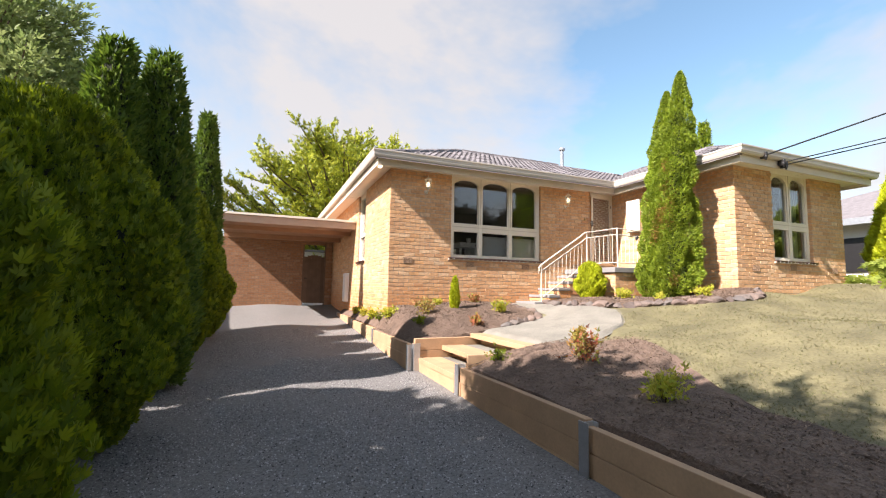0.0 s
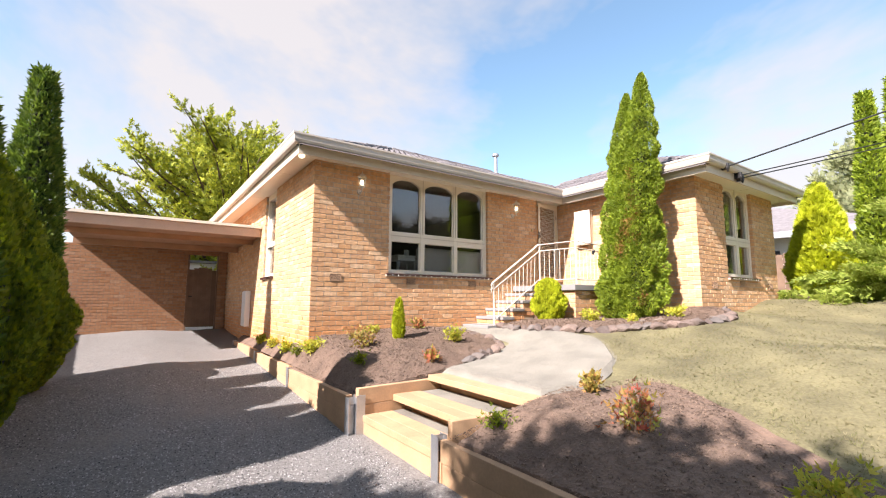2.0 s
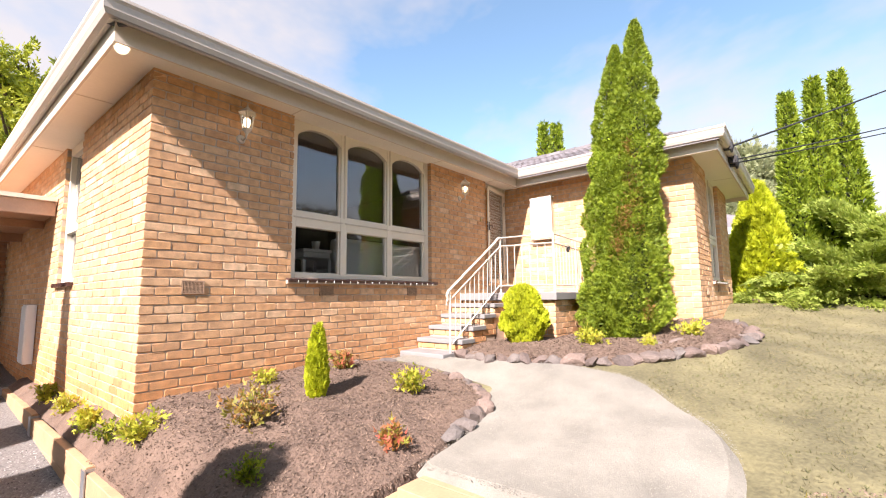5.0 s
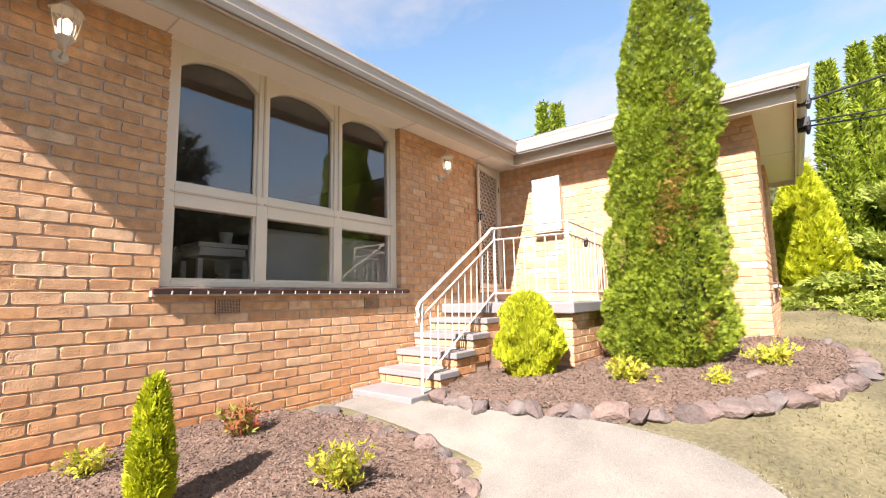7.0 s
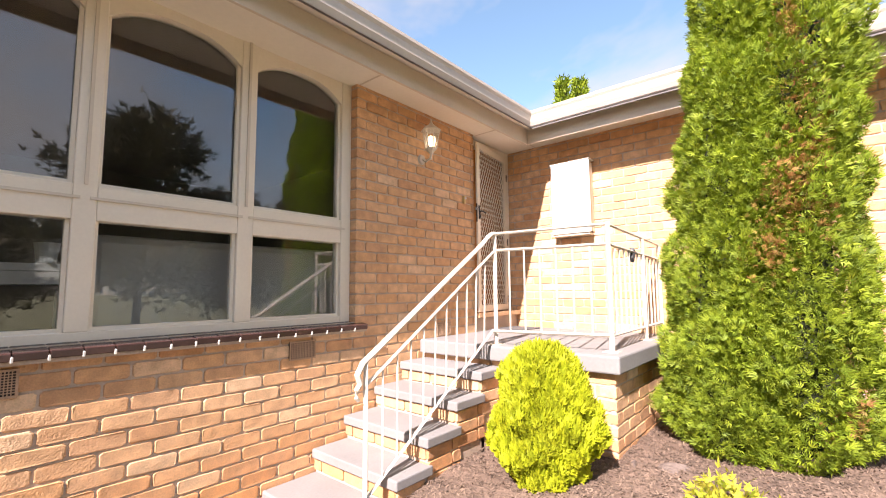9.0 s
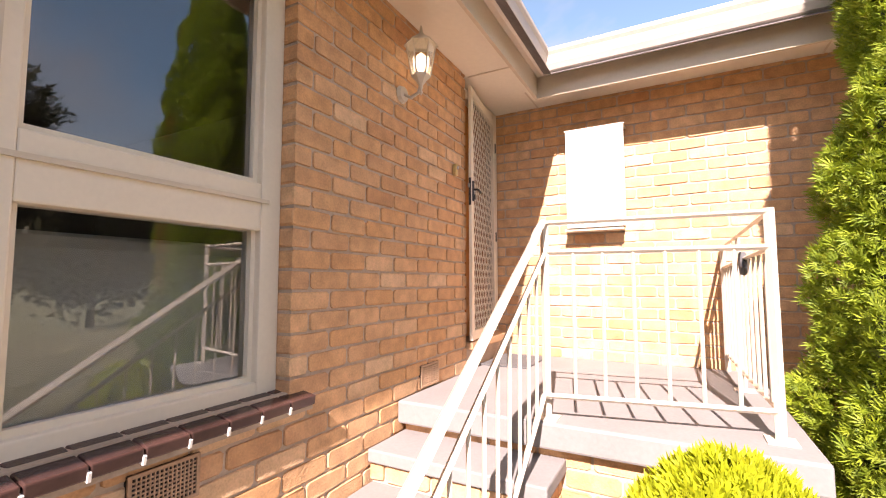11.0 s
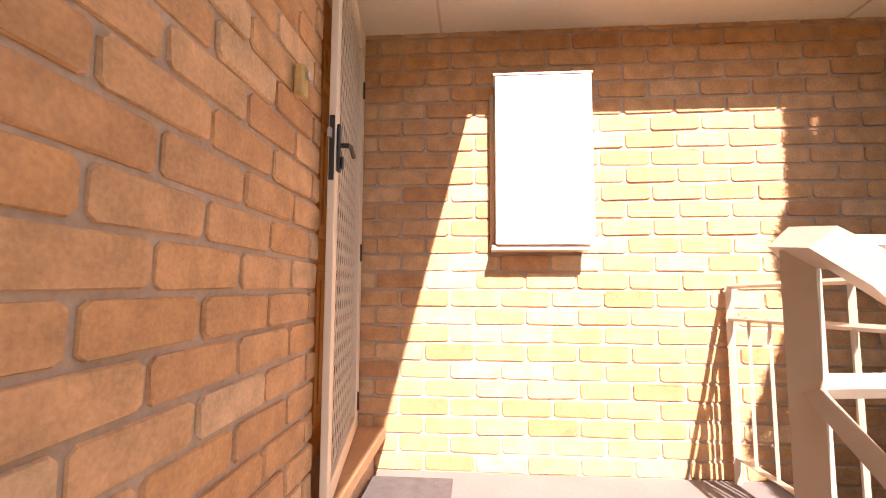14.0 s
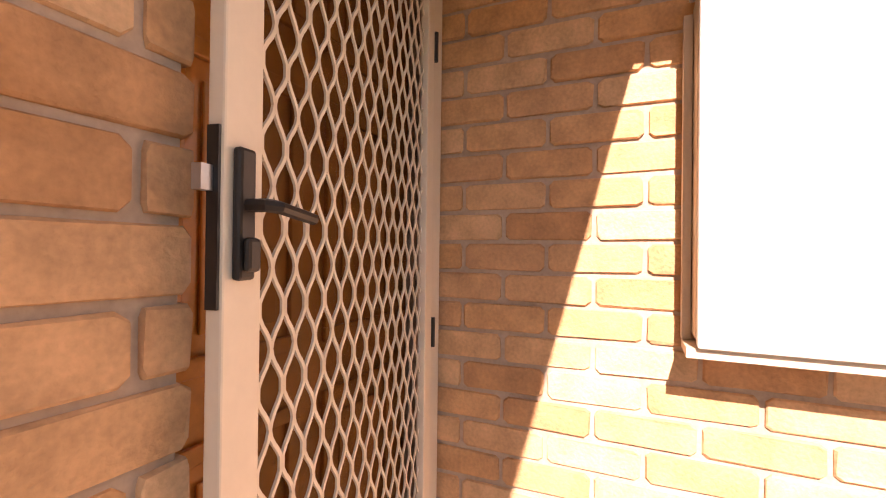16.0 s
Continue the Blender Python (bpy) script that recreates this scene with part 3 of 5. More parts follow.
def roof_plane(start, along, up, width, rows, inside):
    """Tiles laid in rows from the eave; inside(x, y) says where the plane lies."""
    a, u = Vector(along), Vector(up)
    n = a.cross(u)
    vs, fs, off = [], [], 0
    for r in range(rows):
        for c in range(int(width / 0.30) + 1):
            p = Vector(start) + a * (c * 0.30 - (0.15 if r % 2 else 0)) + u * (r * 0.32)
            mid = p + a * 0.15 + u * 0.16
            if not inside(mid.x, mid.y):
                continue
            j = random.uniform(-0.004, 0.006)
            for x, y, z in TILE_V:
                vs.append(tuple(p + a * x + u * y + n * (z + j)))
            fs += [tuple(i + off for i in f) for f in TILE_F]
            off += len(TILE_V)
    return raw(vs, fs)


ca, sa = math.cos(radians(23.5)), math.sin(radians(23.5))
IN_FRONT = lambda x, y: 9.3 < y < RIDGE_Y and x - 3.23 > y - 9.36 and x - 9.56 < y - 9.36
IN_LEFT = lambda x, y: 3.0 < x and x - 3.23 < min(y - 9.36, (19.6 - y) * 0.542)
IN_WINGL = lambda x, y: 9.5 < x < RIDGE_X and y - 6.07 > x - 9.56 and y - 9.36 < x - 9.56
IN_WINGF = lambda x, y: 6.0 < y and y - 6.07 < min(x - 9.56, 14.2 - x)
for nm, pl in (("front", roof_plane((3.0, 9.36, TOP), (1, 0, 0), (0, ca, sa), 12, 17, IN_FRONT)),
               ("left", roof_plane((3.23, 19.6, TOP), (0, -1, 0), (ca, 0, sa), 11, 17, IN_LEFT)),
               ("wing_side", roof_plane((9.56, 14.0, TOP), (0, -1, 0), (ca, 0, sa), 9, 8, IN_WINGL)),
               ("wing_front", roof_plane((9.3, 6.07, TOP), (1, 0, 0), (0, ca, sa), 6, 8, IN_WINGF))):
    tagged(part("tile_rows", pl, M_TILES, roof_struct), "dark grey-brown concrete roof tiles", kind="stuff")


def ridge_caps(a, b, parent):
    """Half-round capping tiles along a hip or ridge."""
    a, b = Vector(a), Vector(b)
    n = int((b - a).length / 0.36)
    d = (b - a).normalized()
    for i in range(n):
        bm = tube([a + d * (i * 0.36), a + d * (i * 0.36 + 0.40)], [0.105, 0.09], 8)
        part("ridge_tile", bm, M_TILE, parent)


for a, b in (((3.26, 9.39, TOP + 0.01), (3.23 + 3.6, 12.96, TOP + 0.01 + 3.6 * PITCH)), ((9.59, 6.10, TOP + 0.01), (11.88, 8.39, TOP + 0.01 + 2.31 * PITCH)), ((14.17, 6.10, TOP + 0.01), (11.88, 8.39, TOP + 0.01 + 2.31 * PITCH)),
             ((6.83, 12.96, TOP + 3.6 * PITCH), (10.6, 12.96, TOP + 3.6 * PITCH)), ((11.88, 8.39, TOP + 2.32 * PITCH), (11.88, 11.6, TOP + 2.32 * PITCH))):
    ridge_caps(a, b, roof_struct)


# ---------------------------------------------------------------- windows
def arched_head(bm, x0, x1, y0, y1, spring, crown, top):
    """The panel over one light: flat above, a flattened arch below."""
    n, pts = 16, []
    for i in range(n + 1):
        t = i / n
        x = x0 + (x1 - x0) * t
        pts.append((x, spring + (crown - spring) * (1 - abs(2 * t - 1) ** 2.6)))
    for ya, flip in ((y0, False), (y1, True)):
        for (xa, za), (xb, zb) in zip(pts, pts[1:]):
            f = [bm.verts.new(p) for p in ((xa, ya, za), (xb, ya, zb), (xb, ya, top), (xa, ya, top))]
            bm.faces.new(f[::-1] if flip else f)
    for (xa, za), (xb, zb) in zip(pts, pts[1:]):
        bm.faces.new([bm.verts.new(p) for p in ((xa, y0, za), (xa, y1, za), (xb, y1, zb), (xb, y0, zb))])


def arched_window(name, label, xs, y, z0, z1, zt, top, at=None):
    """xs: pairs of inner edges of the lights; zt: bottom and top of the transom."""
    root = tagged(new(name), label, "window", kind="structure")
    x0, x1 = xs[0][0] - 0.09, xs[-1][1] + 0.09
    part("window_frame", boxes((x0, xs[0][0], y - 0.02, y + 0.09, z0, top, ), (xs[-1][1], x1, y - 0.02, y + 0.09, z0, top), (xs[0][0], xs[-1][1], y - 0.02, y + 0.09, z0, z0 + 0.05), bevel=0.005), M_PAINT, root)
    for (a, b), (c, d) in zip(xs, xs[1:]):
        part("mullion", boxes((b, c, y - 0.02, y + 0.08, z0 + 0.05, top), bevel=0.005), M_PAINT, root)
        part("cover_strip", boxes(((b + c) / 2 - 0.008, (b + c) / 2 + 0.008, y - 0.032, y - 0.02, zt[1], top)), M_FASCIA, root)
    for a, b in xs:
        part("transom", boxes((a, b, y - 0.018, y + 0.08, zt[0], zt[1]), bevel=0.005), M_PAINT, root)
        part("transom_bead", boxes((a - 0.03, b + 0.03, y - 0.028, y - 0.019, zt[1] - 0.075, zt[1] - 0.06)), M_FASCIA, root)
        bm = bmesh.new()
        arched_head(bm, a, b, y - 0.012, y + 0.06, top - 0.185, top - 0.06, top)
        part("arched_head", bm, M_PAINT, root)
        for c, d in ((z0 + 0.05, zt[0]), (zt[1], top - 0.02)):
            g = part("pane", boxes((a, b, y + 0.035, y + 0.041, c, d)), M_GLASS, root)
            g.visible_shadow = False
            part("sash", boxes((a, a + 0.018, y + 0.01, y + 0.034, c, d), (b - 0.018, b, y + 0.01, y + 0.034, c, d), (a + 0.018, b - 0.018, y + 0.01, y + 0.034, c, c + 0.02)), M_PAINT, root)
    return root


def sill_bricks(parent, x0, x1, y, z, depth=0.16):
    n = int((x1 - x0) / 0.118)
    w = (x1 - x0) / n
    me = mesh_of(boxes((0.0015, w - 0.0015, 0.0, depth, 0.012, 0.05), bevel=0.005))
    me.materials.append(M_DARKBRICK)
    dab = mesh_of(boxes((-0.005, 0.005, -0.004, 0.02, 0.004, 0.03), bevel=0.002))
    dab.materials.append(M_WHITE)
    for i in range(n):
        ob = new("sill_brick", me)
        ob.parent = parent
        ob.matrix_world = pose(x0 + i * w, y, z, 9, 0, 0)
        if i:
            ob = new("mortar_dab", dab)
            ob.parent = parent
            ob.matrix_world = pose(x0 + i * w, y, z + 0.003 * (i % 2), 9, 0, 0)
    part("sill_mortar", boxes((x0, x1, y + 0.012, y + depth, z - 0.006, z + 0.034)), M_MORTAR, parent)


window_1 = arched_window("window_1", "wide cream timber window with three arched upper lights", [(5.22, 5.87), (5.97, 6.69), (6.79, 7.49)], 9.89, 2.42, 4.3, (3.03, 3.21), SOFFIT)
sill_bricks(window_1, 5.07, 7.66, 9.745, 2.355)
window_2 = arched_window("window_2", "cream timber window with two arched upper lights", [(11.30, 11.82), (11.94, 12.46)], 6.60, 2.42, 4.3, (3.10, 3.27), SOFFIT)
sill_bricks(window_2, 11.15, 12.6, 6.455, 2.355)
side = tagged(new("window_3"), "narrow cream sash window in the side wall", "window", kind="structure")
part("window_frame", boxes((3.72, 3.82, 12.3, 12.37, 2.42, SOFFIT), (3.72, 3.82, 13.13, 13.2, 2.42, SOFFIT), (3.72, 3.82, 12.37, 13.13, 2.42, 2.48), (3.72, 3.82, 12.37, 13.13, 3.1, 3.2), (3.72, 3.82, 12.37, 13.13, 4.2, SOFFIT), bevel=0.005), M_PAINT, side)
for c, d in ((2.48, 3.1), (3.2, 4.2)):
    part("pane", boxes((3.78, 3.786, 12.37, 13.13, c, d)), M_GLASS, side).visible_shadow = False
part("sill", boxes((3.62, 3.85, 12.26, 13.24, 2.36, 2.415), bevel=0.006), M_DARKBRICK, side, "dark glazed brick sill")

# ---------------------------------------------------------------- porch and steps
porch = tagged(new("porch"), "raised porch with a smooth grey concrete slab on brick", "porch", kind="structure")
part("slab", boxes((8.29, 9.985, 8.06, 9.79, 2.115, PORCH), bevel=0.012), M_CONCRETE, porch, "grey concrete slab with rounded edge")
wall_porch_side = brick_wall("porch_wall_side", "brick plinth of the porch facing the bed", (8.35, 8.11), 0, 1.63, 1.3, 2.113, [], [(0, 1.6, 1.3, 2.2)], thick=0.2)
wall_porch_end = brick_wall("porch_wall_end", "brick plinth of the porch beside the steps", (8.35, 9.78), -90, 1.67, 1.2, 2.113, [], [(0, 1.7, 1.2, 2.2)], thick=0.18)
part("fill", boxes((8.54, 9.95, 8.33, 9.75, 1.2, 2.11)), M_MORTAR, porch)
TREADS = [(7.21, 1.59), (7.47, 1.755), (7.76, 1.915), (8.04, 2.07)]
STEP_Y = 8.98
for i, (x, z) in enumerate(TREADS):
    nx = TREADS[i + 1][0] if i < 3 else 8.33
    st = thing("porch_step", "grey concrete tread on a brick riser", "step", "steps up to the porch")
    part("tread", boxes((x, nx + 0.05, STEP_Y - 0.03, 9.785, z - 0.06, z), bevel=0.008), M_CONCRETE, st)
    part("riser", boxes((x + 0.035, nx + 0.07, STEP_Y + 0.004, 9.78, 1.25, z - 0.061)), M_MORTAR, st)
    for k in range(3):
        zc = z - 0.06 - 0.0434 - k * COURSE
        if zc < 1.36:
            continue
        for u in np.arange(x + 0.03, nx + 0.05, 0.24):
            w = min(0.23, nx + 0.06 - u)
            if w > 0.05:
                ob = new("brick", BRICK_MESHES[(i + k) % 10])
                ob.parent = st
                ob.matrix_world = pose(u + w / 2, STEP_Y - 0.008, zc, 0, 0, 0) @ Matrix.Diagonal((w, 1, 1, 1))
    for u in np.arange(STEP_Y + 0.01, 9.76, 0.24):
        w = min(0.23, 9.785 - u)
        ob = new("brick", BRICK_MESHES[(i * 3) % 10])
        ob.parent = st
        ob.matrix_world = pose(x + 0.022, u + w / 2, z - 0.06 - 0.0434, 0, 0, -90) @ Matrix.Diagonal((w, 1, 1, 1))
struct("step_landing", boxes((6.86, 7.35, 9.0, 9.79, 1.30, 1.432), bevel=0.012), M_CONCRETE, "low concrete landing at the foot of the steps", "landing")

# ---------------------------------------------------------------- carport
carport = tagged(new("carport_roof"), "flat carport roof with a pale fascia beam", "carport", kind="structure")
part("fascia_beam", boxes((-0.05, 3.655, 13.55, 13.62, 3.40, 3.60), bevel=0.008), M_CARFASCIA, carport)
part("edge_flashing", boxes((-0.07, 3.66, 13.5, 13.64, 3.602, 3.66)), M_PAINT, carport)
part("beam", boxes((-0.05, 3.655, 14.35, 14.45, 3.30, 3.415)), M_CARPORT, carport)
part("beam", boxes((-0.05, 3.655, 16.3, 16.42, 3.27, 3.415)), M_CARPORT, carport)
part("decking", boxes((-0.05, 3.655, 13.63, 18.25, 3.43, 3.58)), M_CARPORT, carport)
for i in range(15):
    part("lining_board", boxes((-0.045, 3.65, 13.66 + i * 0.3, 13.66 + i * 0.3 + 0.292, 3.416, 3.429), bevel=0.003), M_CARPORT, carport)


# ---------------------------------------------------------------- retaining sleepers and garden steps
def sleeper_mesh(length, h=0.19, t=0.075):
    return mesh_of(boxes((0, length, -t / 2, t / 2, 0, h), bevel=0.006))


def sleeper_wall(name, label, a, b, top_a, top_b, rows, group=""):
    """Horizontal treated-pine sleepers between galvanised posts, from a to b."""
    root = thing(name, label, "retaining wall", group)
    a, b = Vector(a), Vector(b)
    d = b - a
    yaw = math.degrees(math.atan2(d.y, d.x))
    n = max(1, round(d.length / 2.4))
    step = d.length / n
    for i in range(n):
        p = a + d * (i / n)
        z = top_a + (top_b - top_a) * ((i + 0.5) / n)
        me = sleeper_mesh(step - 0.012)
        me.materials.append(M_SLEEPER)
        for r in range(rows):
            ob = new("sleeper", me)
            ob.parent = root
            ob.matrix_world = pose(p.x, p.y, z - 0.19 * (r + 1) - 0.003 * r, 0, 0, yaw)
    return root


def h_post(parent, x, y, z0, z1, yaw=0):
    bm = boxes((-0.055, 0.055, -0.052, -0.044, z0, z1), (-0.055, 0.055, 0.044, 0.052, z0, z1), (-0.004, 0.004, -0.044, 0.044, z0, z1))
    ob = part("steel_post", bm, M_STEEL, parent, "galvanised steel post")
    ob.matrix_world = pose(x, y, 0, 0, 0, yaw)


wl1 = sleeper_wall("sleeper_retaining_wall", "new treated-pine sleeper wall holding the mulched bed beside the gravel", (3.44, 7.52), (3.44, 14.75), 0.77, 0.90, 3)
for y in (7.47, 9.93, 12.34, 14.75):
    h_post(wl1, 3.44, y, 0.2, 0.775 + 0.017 * (y - 7.5), 90)
wl2 = sleeper_wall("sleeper_retaining_wall", "treated-pine sleeper edge of the bed beside the garden steps", (3.50, 7.44), (5.2, 7.56), 0.80, 0.95, 3)
h_post(wl2, 3.53, 7.44, 0.3, 0.80, 0)
wl3 = sleeper_wall("sleeper_retaining_wall", "long treated-pine sleeper wall holding the mulched bed along the driveway", (3.62, 5.85), (3.62, -3.75), 0.70, 0.50, 3)
for y in (5.88, 3.45, 1.05, -1.35):
    h_post(wl3, 3.60, y, -0.2, 0.70 - 0.021 * (5.85 - y) + 0.012, 90)
wl4 = sleeper_wall("sleeper_retaining_wall", "treated-pine sleeper edge between the steps and the near bed", (3.66, 5.80), (5.1, 5.66), 0.72, 0.96, 3)
for i, (x, z) in enumerate(((3.56, 0.57), (3.98, 0.755), (4.52, 0.935))):
    st = thing("garden_step", "broad pine sleeper step filled with pale gravel", "step", "garden steps up to the path")
    for k in range(2):
        part("sleeper", boxes((x + k * 0.2, x + k * 0.2 + 0.197, 5.86 if i == 0 else 5.80 - 0.07 * i, 7.42 + 0.03 * i, z - 0.075, z - 0.002 * k), bevel=0.005), M_SLEEPER, st)
    part("riser", boxes((x + (0.2 if i else 0.01), x + (0.26 if i else 0.07), 5.8, 7.42 + 0.03 * i, z - 0.25, z - 0.077)), M_SLEEPER, st)
    part("gravel_fill", boxes((x + 0.30, x + 0.75, 5.75, 7.44, z - 0.2, z - 0.012)), M_PATH, st)

# ---------------------------------------------------------------- handrail
rail = thing("handrail", "cream-painted square-bar steel handrail on the steps and porch", "handrail")


def bar(name, a, b, r, sides=4):
    return part(name, tube([a, b], r, sides), M_RAIL, rail)


RY, RX, CY = 9.03, 8.36, 8.17
s1 = Vector((RX, RY, 3.105))
curl = [(7.0, RY, 2.06), (6.985, RY, 2.08), (6.985, RY, 2.12), (7.01, RY, 2.15), (6.99, RY, 2.2), (7.03, RY, 2.26), (7.06, RY, 2.28)]
part("curled_end", tube(curl, [0.010, 0.013, 0.015, 0.017, 0.018, 0.018, 0.018], 6), M_RAIL, rail)
part("top_rail", tube([curl[-1], s1 + Vector((-0.17, 0, -0.098)), s1 + Vector((-0.10, 0, -0.04)), s1 + Vector((-0.04, 0, -0.006)), s1 + Vector((0.015, 0, 0.0))], 0.020, 4), M_RAIL, rail)
bar("top_rail", s1, (8.478, CY, 3.11), 0.011)
bar("top_rail", (8.478, CY, 3.11), (9.97, CY + 0.05, 3.07), 0.011)
bar("mid_rail", (7.06, RY, 2.14), (RX, RY, 2.97), 0.012)
bar("mid_rail", (RX, RY, 2.97), (8.478, CY, 2.97), 0.012)
bar("mid_rail", (8.478, CY, 2.97), (9.97, CY + 0.05, 2.93), 0.012)
bar("bottom_rail", (7.06, RY, 1.53), (RX - 0.05, RY, 2.34), 0.012)
bar("bottom_rail", (RX - 0.05, RY, 2.34), (8.478, CY, 2.34), 0.012)
bar("bottom_rail", (8.478, CY, 2.34), (9.97, CY + 0.05, 2.34), 0.012)
bar("post", (7.05, RY, 1.40), (7.05, RY, 2.27), 0.017)
bar("post", (RX, RY, PORCH), (RX, RY, 3.10), 0.019)
bar("post", (8.478, CY, PORCH), (8.478, CY, 3.125), 0.019)
bar("post", (9.35, CY + 0.02, PORCH), (9.35, CY + 0.02, 3.08), 0.013)
bar("post", (9.95, CY + 0.05, PORCH), (9.95, CY + 0.05, 3.07), 0.017)
for x, y in ((RX, RY), (8.478, CY), (9.35, CY + 0.02)):
    part("base_plate", boxes((x - 0.05, x + 0.05, y - 0.05, y + 0.05, PORCH, PORCH + 0.006)), M_RAIL, rail)
for i in range(1, 11):
    t = i / 11
    bar("baluster", (7.06 + 1.25 * t, RY, 1.53 + 0.81 * t), (7.06 + 1.28 * t, RY, 2.14 + 0.83 * t), 0.0075)
for i in range(1, 7):
    t = i / 7
    bar("baluster", (RX + 0.118 * t, RY + (CY - RY) * t, 2.34), (RX + 0.118 * t, RY + (CY - RY) * t, 2.97), 0.0075)
for i in range(1, 12):
    x = 8.478 + (9.95 - 8.478) * i / 12
    bar("baluster", (x, CY + 0.05 * i / 12, 2.34), (x, CY + 0.05 * i / 12, 2.95), 0.0075)
rag = thing("cloth_peg_bag", "small dark fabric scrap hung over the porch rail", "cloth")
bm = boxes((9.06, 9.13, 8.18, 8.215, 2.87, 2.98), bevel=0.012)
bmesh.ops.transform(bm, matrix=Matrix.Translation((9.1, 8.2, 2.93)) @ pose(0, 0, 0, 0, 35, 0) @ Matrix.Translation((-9.1, -8.2, -2.93)), verts=bm.verts)
part("fabric", bm, M_MAT, rag)

# ---------------------------------------------------------------- front door
door = tagged(new("door_1"), "cream aluminium security screen standing before a varnished timber door", "door", kind="structure")
DX0, DX1, DZ0 = 9.15, 9.98, 2.42
DW = 9.90
part("door_frame", boxes((DX0 + 0.002, DX0 + 0.03, 9.90, 10.0, DZ0, SOFFIT - 0.002), bevel=0.004), M_DOORWOOD, door, "varnished timber jamb")
part("hinge_jamb", boxes((9.905, DX1, 9.885, 9.99, DZ0, SOFFIT - 0.002), bevel=0.004), M_PAINT, door)
part("door_head", boxes((DX0 + 0.002, 9.904, 9.89, 9.99, SOFFIT - 0.075, SOFFIT - 0.002), bevel=0.004), M_PAINT, door)
part("threshold", boxes((DX0 + 0.002, DX1, 9.755, 9.99, DZ0 - 0.05, DZ0), bevel=0.005), M_SLEEPER, door, "worn timber door sill")
part("plinth", boxes((DX0 + 0.002, DX1, 9.81, 9.99, PORCH - 0.05, DZ0 - 0.051)), M_MORTAR, door)
leaf_door = part("timber_door", boxes((DX0 + 0.031, 9.904, 9.955, 9.995, DZ0, SOFFIT - 0.076)), M_DOORWOOD, door, "orange varnished timber door")
for a, b in ((DX0 + 0.06, DX0 + 0.33), (DX0 + 0.40, DX0 + 0.67)):
    for c, d in ((2.55, 3.15), (3.25, 3.75), (3.85, 4.1)):
        part("panel_moulding", boxes((a, b, 9.943, 9.954, c, c + 0.03), (a, b, 9.943, 9.954, d - 0.03, d), (a, a + 0.03, 9.943, 9.954, c + 0.03, d - 0.03), (b - 0.03, b, 9.943, 9.954, c + 0.03, d - 0.03), bevel=0.003), M_DOORWOOD, leaf_door)
        part("raised_panel", boxes((a + 0.06, b - 0.06, 9.948, 9.954, c + 0.06, d - 0.06), bevel=0.003), M_DOORWOOD, leaf_door)
# the screen stands a little open on its hinges; its own x runs from the hinge to the lock side
SW, SH0, SH1 = 0.765, DZ0 + 0.01, SOFFIT - 0.085
screen = part("security_screen", boxes((-SW, -SW + 0.062, -0.032, -0.010, SH0, SH1), (-0.055, 0, -0.032, -0.010, SH0, SH1), (-SW + 0.062, -0.055, -0.032, -0.010, SH0, SH0 + 0.065), (-SW + 0.062, -0.055, -0.032, -0.010, SH1 - 0.06, SH1), bevel=0.003), M_PAINT, door, "cream screen door frame")
screen.matrix_world = pose(9.90, 9.905, 0, 0, 0, 9.0)
# expanded diamond grille
gx0, gx1, gz0, gz1 = -SW + 0.05, -0.045, SH0 + 0.05, SH1 - 0.05
cols = 13
w = (gx1 - gx0) / cols
h = 0.104
vs, fs = [], []


def strand(x0, z0, x1, z1):
    dx, dz = x1 - x0, z1 - z0
    n = math.hypot(dx, dz)
    px, pz = -dz / n * 0.0030, dx / n * 0.0030
    k = len(vs)
    for x, z in ((x0, z0), (x1, z1)):
        for sx, y in ((1, -0.0185), (-1, -0.0185), (-1, -0.0145), (1, -0.0145)):
            vs.append((x + sx * px, y, z + sx * pz))
    fs.extend([(k + a, k + (a + 1) % 4, k + 4 + (a + 1) % 4, k + 4 + a) for a in range(4)])


z = gz0
while z < gz1:
    for c in range(cols):
        xa, xm, xb = gx0 + c * w, gx0 + (c + 0.5) * w, gx0 + (c + 1) * w
        for sgn in (0, 1):
            za, zm = (z, z + h / 2) if sgn == 0 else (z + h, z + h / 2)
            # each strand leaves its node nearly upright and swings over in an S
            for x0_ in (xa, xb):
                run = [(x0_ + (xm - x0_) * (k / 5 - math.sin(2 * math.pi * k / 5) * 0.10), za + (zm - za) * k / 5) for k in range(6)]
                for p0, p1 in zip(run, run[1:]):
                    strand(*p0, *p1)
        strand(xm - 0.002, z + h / 2 - h * 0.09, xm - 0.002, z + h / 2 + h * 0.09)
        strand(xm + 0.002, z + h / 2 - h * 0.09, xm + 0.002, z + h / 2 + h * 0.09)
    z += h
part("diamond_grille", raw(vs, fs), M_PAINT, screen, "cream expanded diamond grille")
M_FLYMESH = bpy.data.materials.new("fly_mesh")
M_FLYMESH.use_nodes = True
fn, fl = M_FLYMESH.node_tree.nodes, M_FLYMESH.node_tree.links
fn["Principled BSDF"].inputs["Base Color"].default_value = (0.012, 0.010, 0.008, 1)
fn["Principled BSDF"].inputs["Specular IOR Level"].default_value = 0.0
fn["Principled BSDF"].inputs["Roughness"].default_value = 1.0
f_clear, f_mix = fn.new("ShaderNodeBsdfTransparent"), fn.new("ShaderNodeMixShader")
f_mix.inputs["Fac"].default_value = 0.72
fl.new(fn["Principled BSDF"].outputs["BSDF"], f_mix.inputs[1])
fl.new(f_clear.outputs["BSDF"], f_mix.inputs[2])
fl.new(f_mix.outputs["Shader"], fn["Material Output"].inputs["Surface"])
